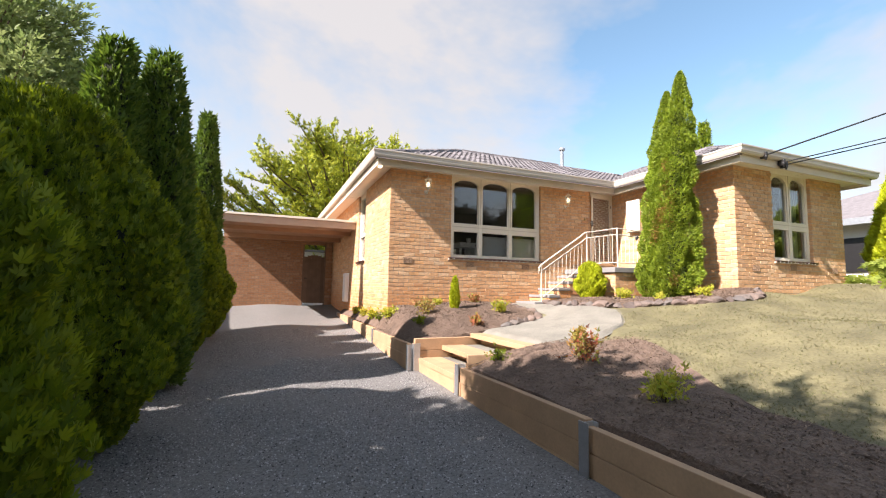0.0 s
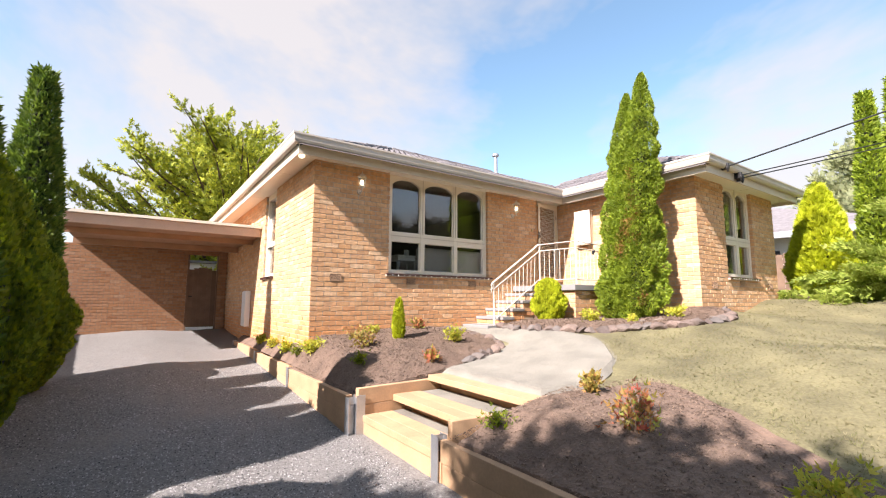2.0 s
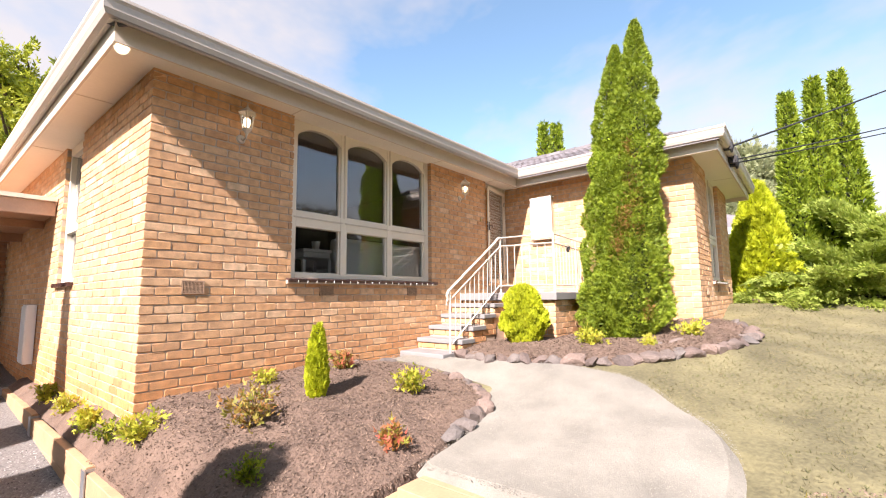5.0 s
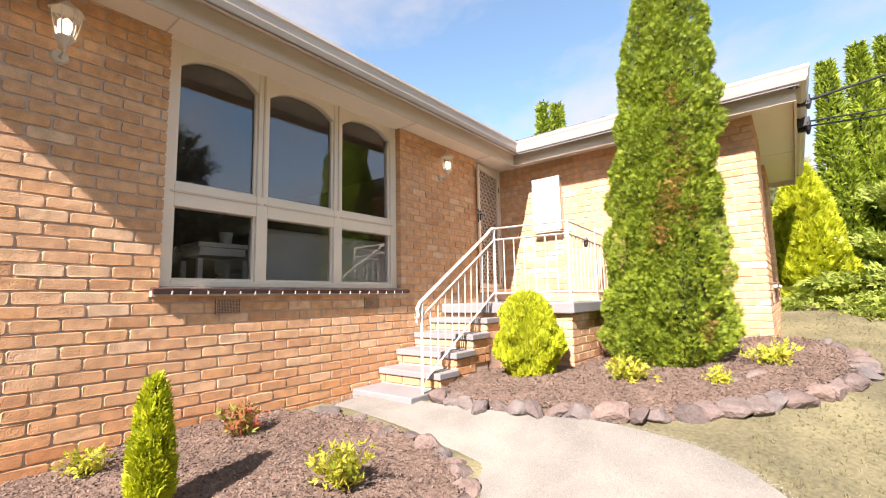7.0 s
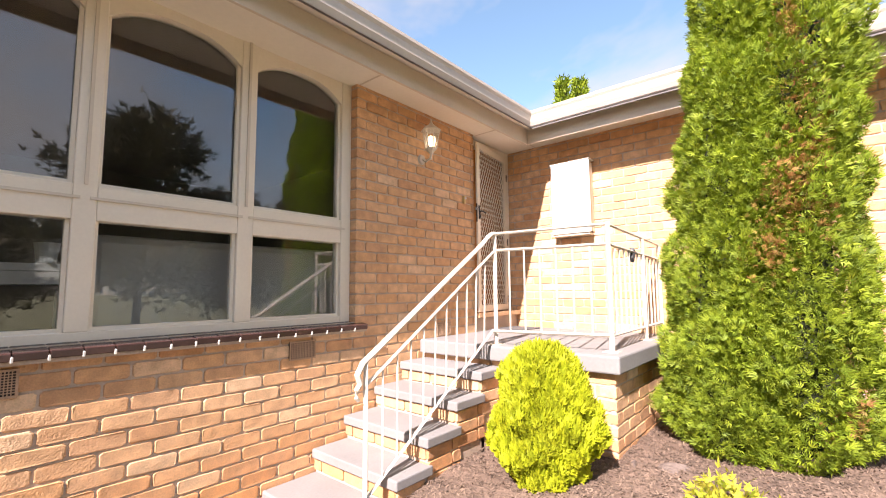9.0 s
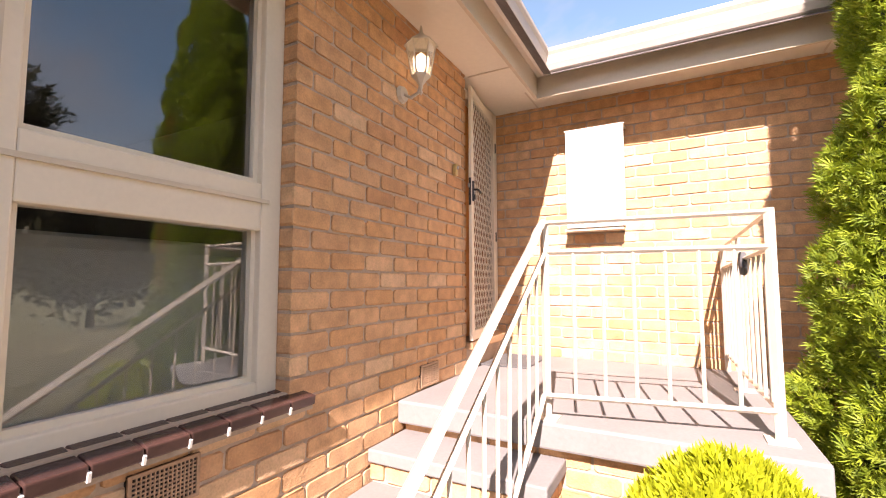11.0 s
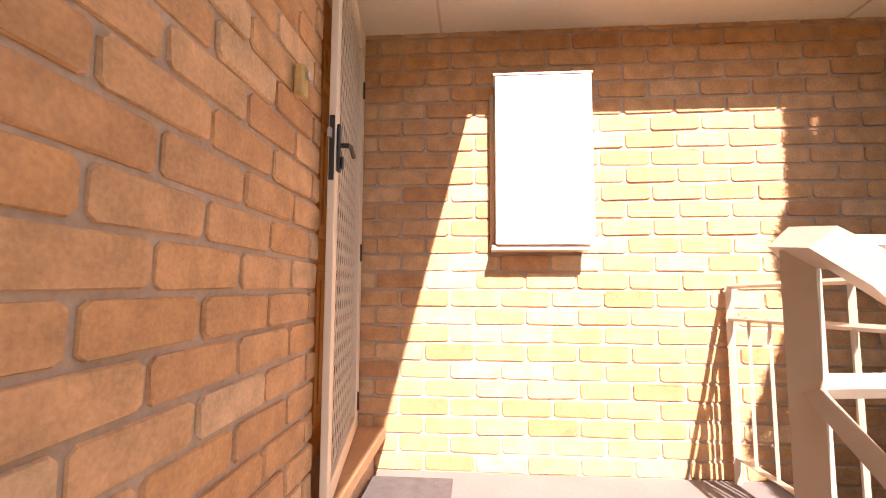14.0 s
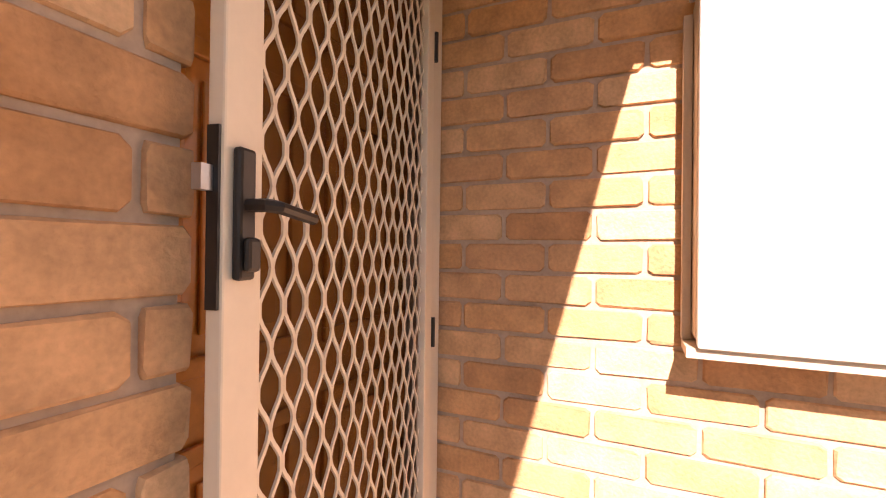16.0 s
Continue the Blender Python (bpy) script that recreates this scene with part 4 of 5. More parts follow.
part("fly_mesh", boxes((gx0, gx1, -0.005, -0.004, gz0, gz1)), M_FLYMESH, screen, "dark woven fly mesh")
lx = -SW + 0.024
lock = part("lock_plate", boxes((lx - 0.013, lx + 0.013, -0.044, -0.0325, 3.405, 3.55), bevel=0.004), M_BLACK, screen, "black lock plate")
part("lever", tube([(lx, -0.04, 3.487), (lx, -0.066, 3.487), (lx + 0.015, -0.072, 3.486), (lx + 0.085, -0.072, 3.478)], 0.0075, 8), M_BLACK, lock)
part("keyhole", boxes((lx - 0.011, lx + 0.011, -0.054, -0.0445, 3.414, 3.452), bevel=0.005), M_BLACK, lock)
part("strike_plate", boxes((-SW - 0.004, -SW - 0.0005, -0.0285, -0.0135, 3.375, 3.57)), M_BLACK, screen)
part("latch_tongue", boxes((-SW - 0.02, -SW - 0.0045, -0.022, -0.010, 3.50, 3.527)), M_STEEL, screen)
for zc in (2.55, 3.22, 4.0):
    part("hinge", tube([(0.004, -0.034, zc - 0.04), (0.004, -0.034, zc + 0.04)], 0.007, 8), M_BLACK, screen)

bell = thing("doorbell", "small brass-coloured doorbell button fixed to the brick", "doorbell")
part("case", boxes((8.935, 8.97, 9.768, 9.797, 3.54, 3.622), bevel=0.008), M_BELL, bell)
part("button", tube([(8.952, 9.766, 3.595), (8.952, 9.76, 3.595)], 0.012, 12), M_STEEL, bell)
mat_ob = thing("doormat", "thin dark grey rubber doormat on the porch slab", "doormat")
part("mat", boxes((9.37, 9.88, 9.44, 9.79, PORCH + 0.001, PORCH + 0.012), bevel=0.003), M_MAT, mat_ob)

meter = thing("meter_box", "white enamelled electricity meter box on the sunlit brick", "meter box")
part("cabinet", boxes((9.865, 9.98, 8.835, 9.25, 3.26, 4.005), bevel=0.006), M_FASCIA, meter)
part("door", boxes((9.84, 9.863, 8.82, 9.25, 3.25, 4.02), bevel=0.006), M_WHITE, meter, "white steel door")
part("rain_lip", boxes((9.837, 9.98, 8.815, 9.258, 4.022, 4.03)), M_WHITE, meter)
part("bottom_flange", boxes((9.855, 9.982, 8.84, 9.268, 3.228, 3.248)), M_FASCIA, meter)
part("back_flange", boxes((9.95, 9.983, 9.252, 9.27, 3.25, 3.98)), M_FASCIA, meter)


# ---------------------------------------------------------------- wall lanterns, vents, spotlight
def lantern(x, y):
    ob = thing("wall_lantern", "cream coach-style wall lantern with a lit bulb", "wall lamp", "lanterns on the front wall", (x, y, 3.885))
    back = tube([(0, 0.0, -0.02), (0, -0.02, -0.02)], [0.05, 0.04], 12)
    part("back_plate", back, M_RAIL, ob)
    part("arm", tube([(0, -0.015, -0.02), (0, -0.06, -0.05), (0, -0.11, -0.03), (0, -0.125, 0.02)], 0.009, 8), M_RAIL, ob)
    def ring(zr, sides=6):
        bm = bmesh.new()
        rows = []
        for z, r in zr:
            rows.append([bm.verts.new((r * math.cos(k * 2 * math.pi / sides), -0.125 + r * math.sin(k * 2 * math.pi / sides), z)) for k in range(sides)])
        for a, b in zip(rows, rows[1:]):
            for k in range(sides):
                bm.faces.new((a[k], a[(k + 1) % sides], b[(k + 1) % sides], b[k]))
        return bm
    part("cup", ring(((0.0, 0.008), (0.03, 0.03), (0.05, 0.05), (0.06, 0.052))), M_RAIL, ob)
    part("roof", ring(((0.225, 0.095), (0.235, 0.09), (0.26, 0.055), (0.28, 0.03), (0.30, 0.012), (0.33, 0.006), (0.345, 0.001))), M_RAIL, ob)
    for k in range(6):
        a = k * math.pi / 3
        part("cage_bar", tube([(0.05 * math.cos(a), -0.125 + 0.05 * math.sin(a), 0.055), (0.08 * math.cos(a), -0.125 + 0.08 * math.sin(a), 0.228)], 0.004, 4), M_RAIL, ob)
    g = part("glass", ring(((0.058, 0.046), (0.226, 0.076))), M_LAMPGLASS, ob)
    g.visible_shadow = False
    part("bulb", ring(((0.07, 0.008), (0.09, 0.022), (0.13, 0.03), (0.16, 0.026), (0.18, 0.004)), 10), M_BULB, ob, "glowing warm bulb")
    part("finial", ring(((-0.05, 0.001), (-0.035, 0.01), (-0.02, 0.006), (0.0, 0.012))), M_RAIL, ob)


lantern(4.50, 9.80)
lantern(8.33, 9.80)


def vent(x, z, y, w=0.20, hgt=0.125):
    ob = thing("air_vent", "terracotta brick air vent with a square grid", "air vent", "sub-floor vents", (x, y, z))
    # solid near-black plate in place of the shaded holes behind the grid
    part("hole_shade_plate", boxes((-w / 2, w / 2, -0.004, 0.02, -hgt / 2, hgt / 2)), M_HOLE_SHADE, ob)
    part("surround", boxes((-w / 2, w / 2, -0.010, 0.0, hgt / 2 - 0.01, hgt / 2), (-w / 2, w / 2, -0.010, 0, -hgt / 2, -hgt / 2 + 0.01), (-w / 2, -w / 2 + 0.01, -0.010, 0, -hgt / 2 + 0.01, hgt / 2 - 0.01), (w / 2 - 0.01, w / 2, -0.010, 0, -hgt / 2 + 0.01, hgt / 2 - 0.01)), M_VENT, ob)
    for i in range(1, 15):
        u = -w / 2 + 0.01 + (w - 0.02) * i / 15
        part("slat", boxes((u - 0.002, u + 0.002, -0.009, -0.003, -hgt / 2 + 0.01, hgt / 2 - 0.01)), M_VENT, ob)
    for i in range(1, 9):
        u = -hgt / 2 + 0.01 + (hgt - 0.02) * i / 9
        part("slat", boxes((-w / 2 + 0.01, w / 2 - 0.01, -0.0085, -0.0035, u - 0.002, u + 0.002)), M_VENT, ob)


for x, z, y in ((4.10, 2.30, FY), (5.62, 2.27, FY), (7.13, 2.26, FY), (8.63, 2.30, FY), (10.55, 2.22, WY), (11.8, 2.28, WY), (13.3, 2.25, WY)):
    vent(x, z, y - 0.002)

spot = thing("spotlight", "small white lit spotlight under the corner of the eaves", "spotlight", at=(3.36, 9.56, SOFFIT))
part("base", tube([(0, 0, 0), (0, 0, -0.03)], 0.035, 12), M_BLACK, spot)
part("lamp_head", tube([(0.02, 0.0, -0.03), (-0.01, -0.05, -0.06), (-0.02, -0.09, -0.085)], [0.02, 0.045, 0.06], 12), M_WHITE, spot)
part("lens", tube([(-0.0202, -0.0905, -0.0855), (-0.021, -0.094, -0.088)], 0.052, 12), M_BULB, spot, "lit lens")
flue = thing("flue_pipe", "galvanised flue pipe with a cowl above the roof", "flue", at=(10.7, 13.0, 0))
part("pipe", tube([(0, 0, 4.9), (0, 0, 6.62)], 0.06, 12), M_STEEL, flue)
part("cowl", tube([(0, 0, 6.6), (0, 0, 6.63), (0, 0, 6.70), (0, 0, 6.74)], [0.06, 0.11, 0.11, 0.02], 12), M_STEEL, flue)
panel = thing("white_wall_cabinet", "narrow white metal cabinet on the side wall by the carport", "cabinet", at=(3.66, 14.55, 0))
part("body", boxes((-0.11, 0.0, -0.2, 0.2, 1.25, 2.13), bevel=0.006), M_WHITE, panel)
part("lid", boxes((-0.125, -0.111, -0.19, 0.19, 1.27, 2.11), bevel=0.004), M_WHITE, panel)

struct("gate_frame", boxes((2.552, 2.60, 18.0, 18.10, 1.0, 3.29), (3.355, 3.398, 18.0, 18.10, 1.0, 3.29)), M_TIMBER, "dark timber posts of the side gate", "gate frame")
gate = thing("side_gate", "dark timber gate with an arched top in the carport wall", "gate", at=(2.98, 18.06, 0))
for i in range(6):
    x0 = -0.375 + i * 0.125
    top = 2.78 + 0.12 * (1 - ((x0 + 0.07) / 0.42) ** 2)
    part("board", boxes((x0 + 0.001, x0 + 0.124, 0, 0.022, 1.08, top), bevel=0.003), M_TIMBER, gate)
for z in (1.3, 2.5):
    part("ledge", boxes((-0.42, 0.42, 0.022, 0.06, z, z + 0.09)), M_TIMBER, gate)
part("backing", boxes((-0.375, 0.37, 0.0225, 0.03, 1.08, 2.76)), M_TIMBER, gate)
part("latch", boxes((-0.36, -0.26, -0.018, 0.0, 2.0, 2.03), bevel=0.002), M_BLACK, gate)
shed = thing("neighbour_garage", "pale rendered wall seen above the side gate", "garage")
part("wall", boxes((0.5, 7.5, 23.0, 23.2, 0.3, 3.4)), M_RENDER, shed)
part("roof", boxes((0.3, 7.7, 22.8, 26.0, 3.4, 3.5)), M_TILE, shed)

# unseen fence, added to block side skylight and darken the carport
added_side_fence = thing("added_side_fence", "unseen paling fence added to keep skylight out of the carport", "fence")
for i in range(52):
    part("paling", boxes((-1.72, -1.70, 11.6 + i * 0.15, 11.6 + i * 0.15 + 0.142, 0.3, 2.55 + 0.015 * (i % 3))), M_TIMBER, added_side_fence)
for z in (1.0, 2.1):
    part("rail", boxes((-1.77, -1.721, 11.6, 19.4, z, z + 0.08)), M_TIMBER, added_side_fence)

# ---------------------------------------------------------------- inside the front room
desk = thing("side_table", "white side table with a drawer behind the window", "table", at=(5.76, 10.4, 2.18))
part("tabletop", boxes((-0.22, 0.22, -0.2, 0.2, 0.60, 0.64), bevel=0.004), M_WHITE, desk)
part("drawer", boxes((-0.20, 0.20, -0.18, 0.18, 0.53, 0.598)), M_WHITE, desk)
for x in (-0.195, 0.195):
    for y in (-0.17, 0.17):
        part("leg", boxes((x - 0.02, x + 0.02, y - 0.02, y + 0.02, -0.05, 0.498)), M_WHITE, desk)
pot = thing("plant_pot", "white plant pot standing on the side table", "pot", at=(5.86, 10.4, 2.821))
part("bowl", tube([(0, 0, 0), (0, 0, 0.10), (0, 0, 0.125)], [0.042, 0.056, 0.06], 16), M_WHITE, pot)
sofa = thing("sofa", "long white sofa with its back to the window", "sofa", at=(6.85, 10.22, 2.13))
part("backrest", boxes((-0.85, 0.85, -0.12, 0.08, 0.12, 0.86), bevel=0.05), M_CURTAIN, sofa)
part("seat", boxes((-0.85, 0.85, 0.085, 0.75, 0.12, 0.45), bevel=0.05), M_CURTAIN, sofa)
for x in (-0.85, 0.72):
    part("armrest", boxes((x, x + 0.14, 0.085, 0.75, 0.455, 0.62), bevel=0.04), M_CURTAIN, sofa)
for x in (-0.8, 0.8):
    part("foot", boxes((x - 0.03, x + 0.03, 0.3, 0.36, 0, 0.118)), M_TIMBER, sofa)
curtain = thing("curtain", "sheer white curtain behind the wing window", "curtain")
bm = bmesh.new()
cols_c = [(11.95 + 0.55 * i / 40, 6.80 + 0.02 * math.sin(i * 1.3)) for i in range(41)]
top_v = [bm.verts.new((x, y, 4.25)) for x, y in cols_c]
bot_v = [bm.verts.new((x, y, 2.3)) for x, y in cols_c]
for i in range(40):
    bm.faces.new((bot_v[i], bot_v[i + 1], top_v[i + 1], top_v[i]))
bmesh.ops.solidify(bm, geom=bm.faces, thickness=0.004)
part("cloth", bm, M_CURTAIN, curtain)


# ---------------------------------------------------------------- rocks
def rock_mesh(seed):
    r = random.Random(seed)
    bm = bmesh.new()
    bmesh.ops.create_icosphere(bm, subdivisions=3, radius=1.0)
    off = Vector((r.uniform(0, 50), r.uniform(0, 50), r.uniform(0, 50)))
    cuts = [(Vector((r.uniform(-1, 1), r.uniform(-1, 1), r.uniform(-0.4, 1))).normalized(), r.uniform(0.45, 0.78)) for _ in range(9)]
    for v in bm.verts:
        p = v.co.copy()
        p += p.normalized() * 0.25 * noise.noise(p * 1.3 + off)
        for n, c in cuts:
            d = p.dot(n)
            if d > c:
                p -= n * (d - c) * 0.97
        v.co = p + p.normalized() * 0.05 * noise.noise(p * 5 + off)
    me = mesh_of(bm)
    me.materials.append(M_ROCK)
    return me


ROCKS = [rock_mesh(s) for s in range(9)]


def rock(x, y, size, seed, lift=0.02):
    r = random.Random(seed * 7 + 1)
    ob = new("edging_rock", ROCKS[seed % 9])
    tagged(ob, "rough reddish-brown volcanic rock edging the garden bed", "rock", "rocks edging the beds")
    z = float(land(x, y)) + lift - size * 0.22
    ob.matrix_world = pose(x, y, z + size * 0.02, r.uniform(-15, 15), r.uniform(-15, 15), r.uniform(0, 360)) @ Matrix.Diagonal((size * r.uniform(1.0, 1.35), size * r.uniform(0.7, 0.95), size * r.uniform(0.5, 0.75), 1))


def rocks_along(pts, step, size, seed):
    p = np.array(pts, float)
    d = np.concatenate([[0], np.cumsum(np.linalg.norm(np.diff(p, axis=0), axis=1))])
    r = random.Random(seed)
    t, k = 0.0, seed
    while t < d[-1]:
        s = size * r.uniform(0.8, 1.25)
        rock(float(np.interp(t, d, p[:, 0])) + r.uniform(-0.02, 0.02), float(np.interp(t, d, p[:, 1])) + r.uniform(-0.02, 0.02), s, k)
        t += step * s / size
        k += 1


rocks_along([(5.35, 7.66), (5.9, 7.74), (6.25, 8.0), (6.42, 8.35), (6.44, 8.75), (6.3, 9.2), (6.15, 9.55), (5.95, 9.7)], 0.155, 0.125, 3)
rocks_along([(7.08, 8.85), (7.05, 8.5), (7.12, 8.05), (7.25, 7.55), (7.5, 7.1), (7.8, 6.68), (8.2, 6.3), (8.7, 6.0), (9.2, 5.88), (9.65, 5.92), (9.9, 6.15)], 0.165, 0.13, 40)
rocks_along([(8.35, 8.02), (8.5, 7.75), (8.3, 7.45), (8.25, 7.05), (8.45, 6.7), (8.9, 6.5), (9.4, 6.45)], 0.27, 0.11, 80)


# ---------------------------------------------------------------- foliage
def mesh_np(verts, tris):
    me = bpy.data.meshes.new("m")
    me.vertices.add(len(verts))
    me.vertices.foreach_set("co", np.ascontiguousarray(verts, np.float32).ravel())
    n = len(tris)
    me.loops.add(n * 3)
    me.loops.foreach_set("vertex_index", np.ascontiguousarray(tris, np.int32).ravel())
    me.polygons.add(n)
    me.polygons.foreach_set("loop_start", np.arange(0, n * 3, 3, dtype=np.int32))
    me.update(calc_edges=True)
    return me


def unit(v):
    return v / np.maximum(np.linalg.norm(v, axis=-1, keepdims=True), 1e-9)


def fan(leaflets, spread, width, curve=0.0):
    """A flat spray of narrow leaflets from one base point: vertices (across, along, off the plane) and triangles."""
    vs, fs = [(0.0, 0.0, 0.0)], []
    for i in range(leaflets):
        a = spread * (i / max(leaflets - 1, 1) - 0.5)
        ln = 1.0 - 0.45 * abs(a) / max(spread / 2, 0.01)
        mx, my = math.sin(a) * ln * 0.55, math.cos(a) * ln * 0.55
        px, py = math.cos(a) * width, -math.sin(a) * width
        k = len(vs)
        vs += [(mx - px, my - py, 0.02), (mx + px, my + py, -0.02), (math.sin(a) * ln, math.cos(a) * ln, curve)]
        fs += [(0, k + 1, k), (k, k + 1, k + 2)]
    return np.array(vs), np.array(fs)


FAN5, FAN3, FAN7 = fan(5, 1.9, 0.10, -0.12), fan(3, 1.3, 0.12, -0.1), fan(7, 2.4, 0.075, -0.15)
BLADE = fan(1, 0, 0.18, -0.1)


def scatter(points, axes, sizes, template, rng):
    """Sprays at the points, each pointing along its axis, turned at random about it."""
    tv, tf = template
    n = len(points)
    a = unit(axes)
    s = unit(np.cross(a, rng.normal(size=(n, 3))))
    o = np.cross(s, a)
    v = (points[:, None, :] + sizes[:, None, None] * (tv[None, :, 0:1] * s[:, None, :] + tv[None, :, 1:2] * a[:, None, :] + tv[None, :, 2:3] * o[:, None, :]))
    f = tf[None] + (np.arange(n) * len(tv))[:, None, None]
    return v.reshape(-1, 3), f.reshape(-1, 3)


def solid_of_turn(profile, height, lumps, rng, count, skin=(0.86, 1.04), lump=0.085, deep=0.30):
    """Points near the surface of a lumpy solid of turn, and the way out of it."""
    ts = np.linspace(0, 1, 200)
    dens = np.maximum(profile(ts), 0.03)
    cum = np.cumsum(dens)
    t = np.interp(rng.random(count), cum / cum[-1], ts)
    a = rng.random(count) * 2 * np.pi
    ca_, ct, cs = lumps
    r = profile(t) * height
    near = np.zeros(count)
    for k in range(0, count, 4000):
        sl = slice(k, k + 4000)
        da = np.abs((a[sl, None] - ca_[None] + np.pi) % (2 * np.pi) - np.pi) * np.maximum(r[sl, None], 0.05)
        dt = (t[sl, None] - ct[None]) * height * 0.55
        near[sl] = np.max(cs[None] * np.exp(-(da ** 2 + dt ** 2) / (2 * (lump * height ** 0.35) ** 2)), axis=1)
    rr = r * (1.0 - 0.47 * deep + deep * near) * (skin[0] + (skin[1] - skin[0]) * rng.random(count) ** 0.6)
    pts = np.stack([rr * np.cos(a), rr * np.sin(a), t * height], 1)
    out = np.stack([np.cos(a), np.sin(a), np.zeros(count)], 1)
    return pts, out, near


def conifer(name, label, category, x, y, z, height, profile, mats, count, size, seed, lift=0.9, template=FAN5, group="", tops=None, rust=0.0, lean=(0, 0), lump=0.085, deep=0.30, clumps=60):
    """A dense conifer: trunk, a near-black core for the inner shade and a crown of many small sprays."""
    rng = np.random.default_rng(seed)
    root = thing(name, label, category, group, (x, y, z))
    part("trunk", tube([(0, 0, -0.15), (0, 0, height * 0.5), (0, 0, height * 0.9)], [0.035 * height ** 0.6, 0.02 * height ** 0.6, 0.006], 8), M_BARK, root)
    stems = tops or [(0.0, 0.0, 1.0, 1.0)]
    pv, pf, off = [], [], 0
    cv, cf = [], []
    for sx, sy, sh, sw in stems:
        h = height * sh
        prof = lambda t: profile(t) * sw
        nl = int(clumps * max(h, 1) * (0.085 / lump) ** 2)
        lumps = (rng.random(nl) * 2 * np.pi, rng.random(nl), rng.uniform(0.4, 1.0, nl))
        n = int(count * sh * sw)
        p, o, near = solid_of_turn(prof, h, lumps, rng, n, lump=lump, deep=deep)
        p += np.array([sx, sy, 0]) + p[:, 2:3] / height * np.array([lean[0], lean[1], 0])
        ax = o * 0.75 + np.array([0, 0, lift]) + rng.normal(size=(n, 3)) * 0.45
        v, f = scatter(p, ax, size * rng.uniform(0.6, 1.35, n), template, rng)
        pv.append(v)
        pf.append(f + off)
        off += len(v)
        # smooth dark hull under the sprays, so gaps read as deep shade
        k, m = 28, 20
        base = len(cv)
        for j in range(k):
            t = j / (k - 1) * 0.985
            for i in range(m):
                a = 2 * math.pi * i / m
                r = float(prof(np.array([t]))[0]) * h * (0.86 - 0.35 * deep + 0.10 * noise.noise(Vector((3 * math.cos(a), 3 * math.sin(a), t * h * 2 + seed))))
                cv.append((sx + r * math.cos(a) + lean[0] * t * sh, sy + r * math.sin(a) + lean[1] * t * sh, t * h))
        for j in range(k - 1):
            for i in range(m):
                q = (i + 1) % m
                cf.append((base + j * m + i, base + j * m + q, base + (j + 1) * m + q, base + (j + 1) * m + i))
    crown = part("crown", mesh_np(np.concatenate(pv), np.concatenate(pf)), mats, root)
    part("crown_shade_core", raw(cv, cf), M_CROWN_SHADE, root)
    if rust:
        n = int(count * rust)
        lumps = (np.array([0.0]), np.array([0.5]), np.array([0.0]))
        ca_ = rng.choice(8, n)
        spots = [(3.75, 0.37), (3.45, 0.35), (3.9, 0.43), (4.05, 0.07), (3.6, 0.56), (3.3, 0.28), (3.7, 0.48), (3.8, 0.33)]
        a = np.array([spots[i][0] for i in ca_]) + rng.normal(size=n) * 0.15
        t = np.clip(np.array([spots[i][1] for i in ca_]) + rng.normal(size=n) * 0.022, 0.02, 0.9)
        r = profile(t) * height * rng.uniform(0.93, 1.08, n)
        p = np.stack([r * np.cos(a) + lean[0] * t, r * np.sin(a) + lean[1] * t, t * height], 1)
        ax = np.stack([np.cos(a), np.sin(a), np.full(n, 0.3)], 1) + rng.normal(size=(n, 3)) * 0.5
        v, f = scatter(p, ax, size * rng.uniform(0.5, 1.0, n), template, rng)
        part("browned_sprays", mesh_np(v, f), M_BROWNED, root, "browned, dying sprays")
    return root


COLUMN = lambda r: (lambda t: r * np.minimum(1.0, 0.72 + 2.2 * t) * np.clip(1 - np.maximum(t - 0.12, 0) ** 1.25 * 1.02, 0, 1) ** 0.72)
THUJA = lambda r: (lambda t: r * np.minimum(1, 0.62 + 6 * t) * (0.80 + 0.20 * np.exp(-((t - 0.1) / 0.14) ** 2)) * np.clip(1 - np.clip((t - 0.34) / 0.66, 0, 1) ** 2.1, 0, 1) ** 0.8)
EGG = lambda r: (lambda t: r * np.sqrt(np.clip(1 - ((t - 0.38) / 0.625) ** 2, 0, 1)))
BUSHY = lambda r: (lambda t: r * np.minimum(1, 0.62 + 1.5 * t) * np.sqrt(np.clip(1 - np.maximum(t - 0.3, 0) ** 2 / 0.495, 0, 1)))

conifer("columnar_conifer", "tall dense green columnar conifer with browned patches in the porch bed", "conifer", 9.05, 7.42, 1.58, 4.80, THUJA(0.107), M_THUJA, 56000, 0.052, 11, template=fan(5, 1.8, 0.06, -0.2), lift=0.5, lean=(0.12, -0.3), lump=0.06, deep=0.72, clumps=24,
        tops=[(-0.04, 0.17, 0.93, 0.8), (0.02, -0.10, 1.0, 0.88)], rust=0.028)
conifer("golden_conifer", "small round golden conifer beside the porch steps", "conifer", 7.88, 8.38, 1.52, 0.80, BUSHY(0.335), M_GOLD, 15000, 0.05, 12, lift=2.4, template=FAN5, lump=0.05, deep=0.6)
conifer("slim_golden_conifer", "slim young lime-gold conifer in the mulch", "conifer", 4.79, 8.78, 1.27, 0.66, lambda t: 0.125 * np.minimum(1, 0.6 + 2 * t) * np.sqrt(np.clip(1 - t ** 1.6, 0, 1)), M_GOLD, 2600, 0.05, 13, lift=2.0, template=FAN5)

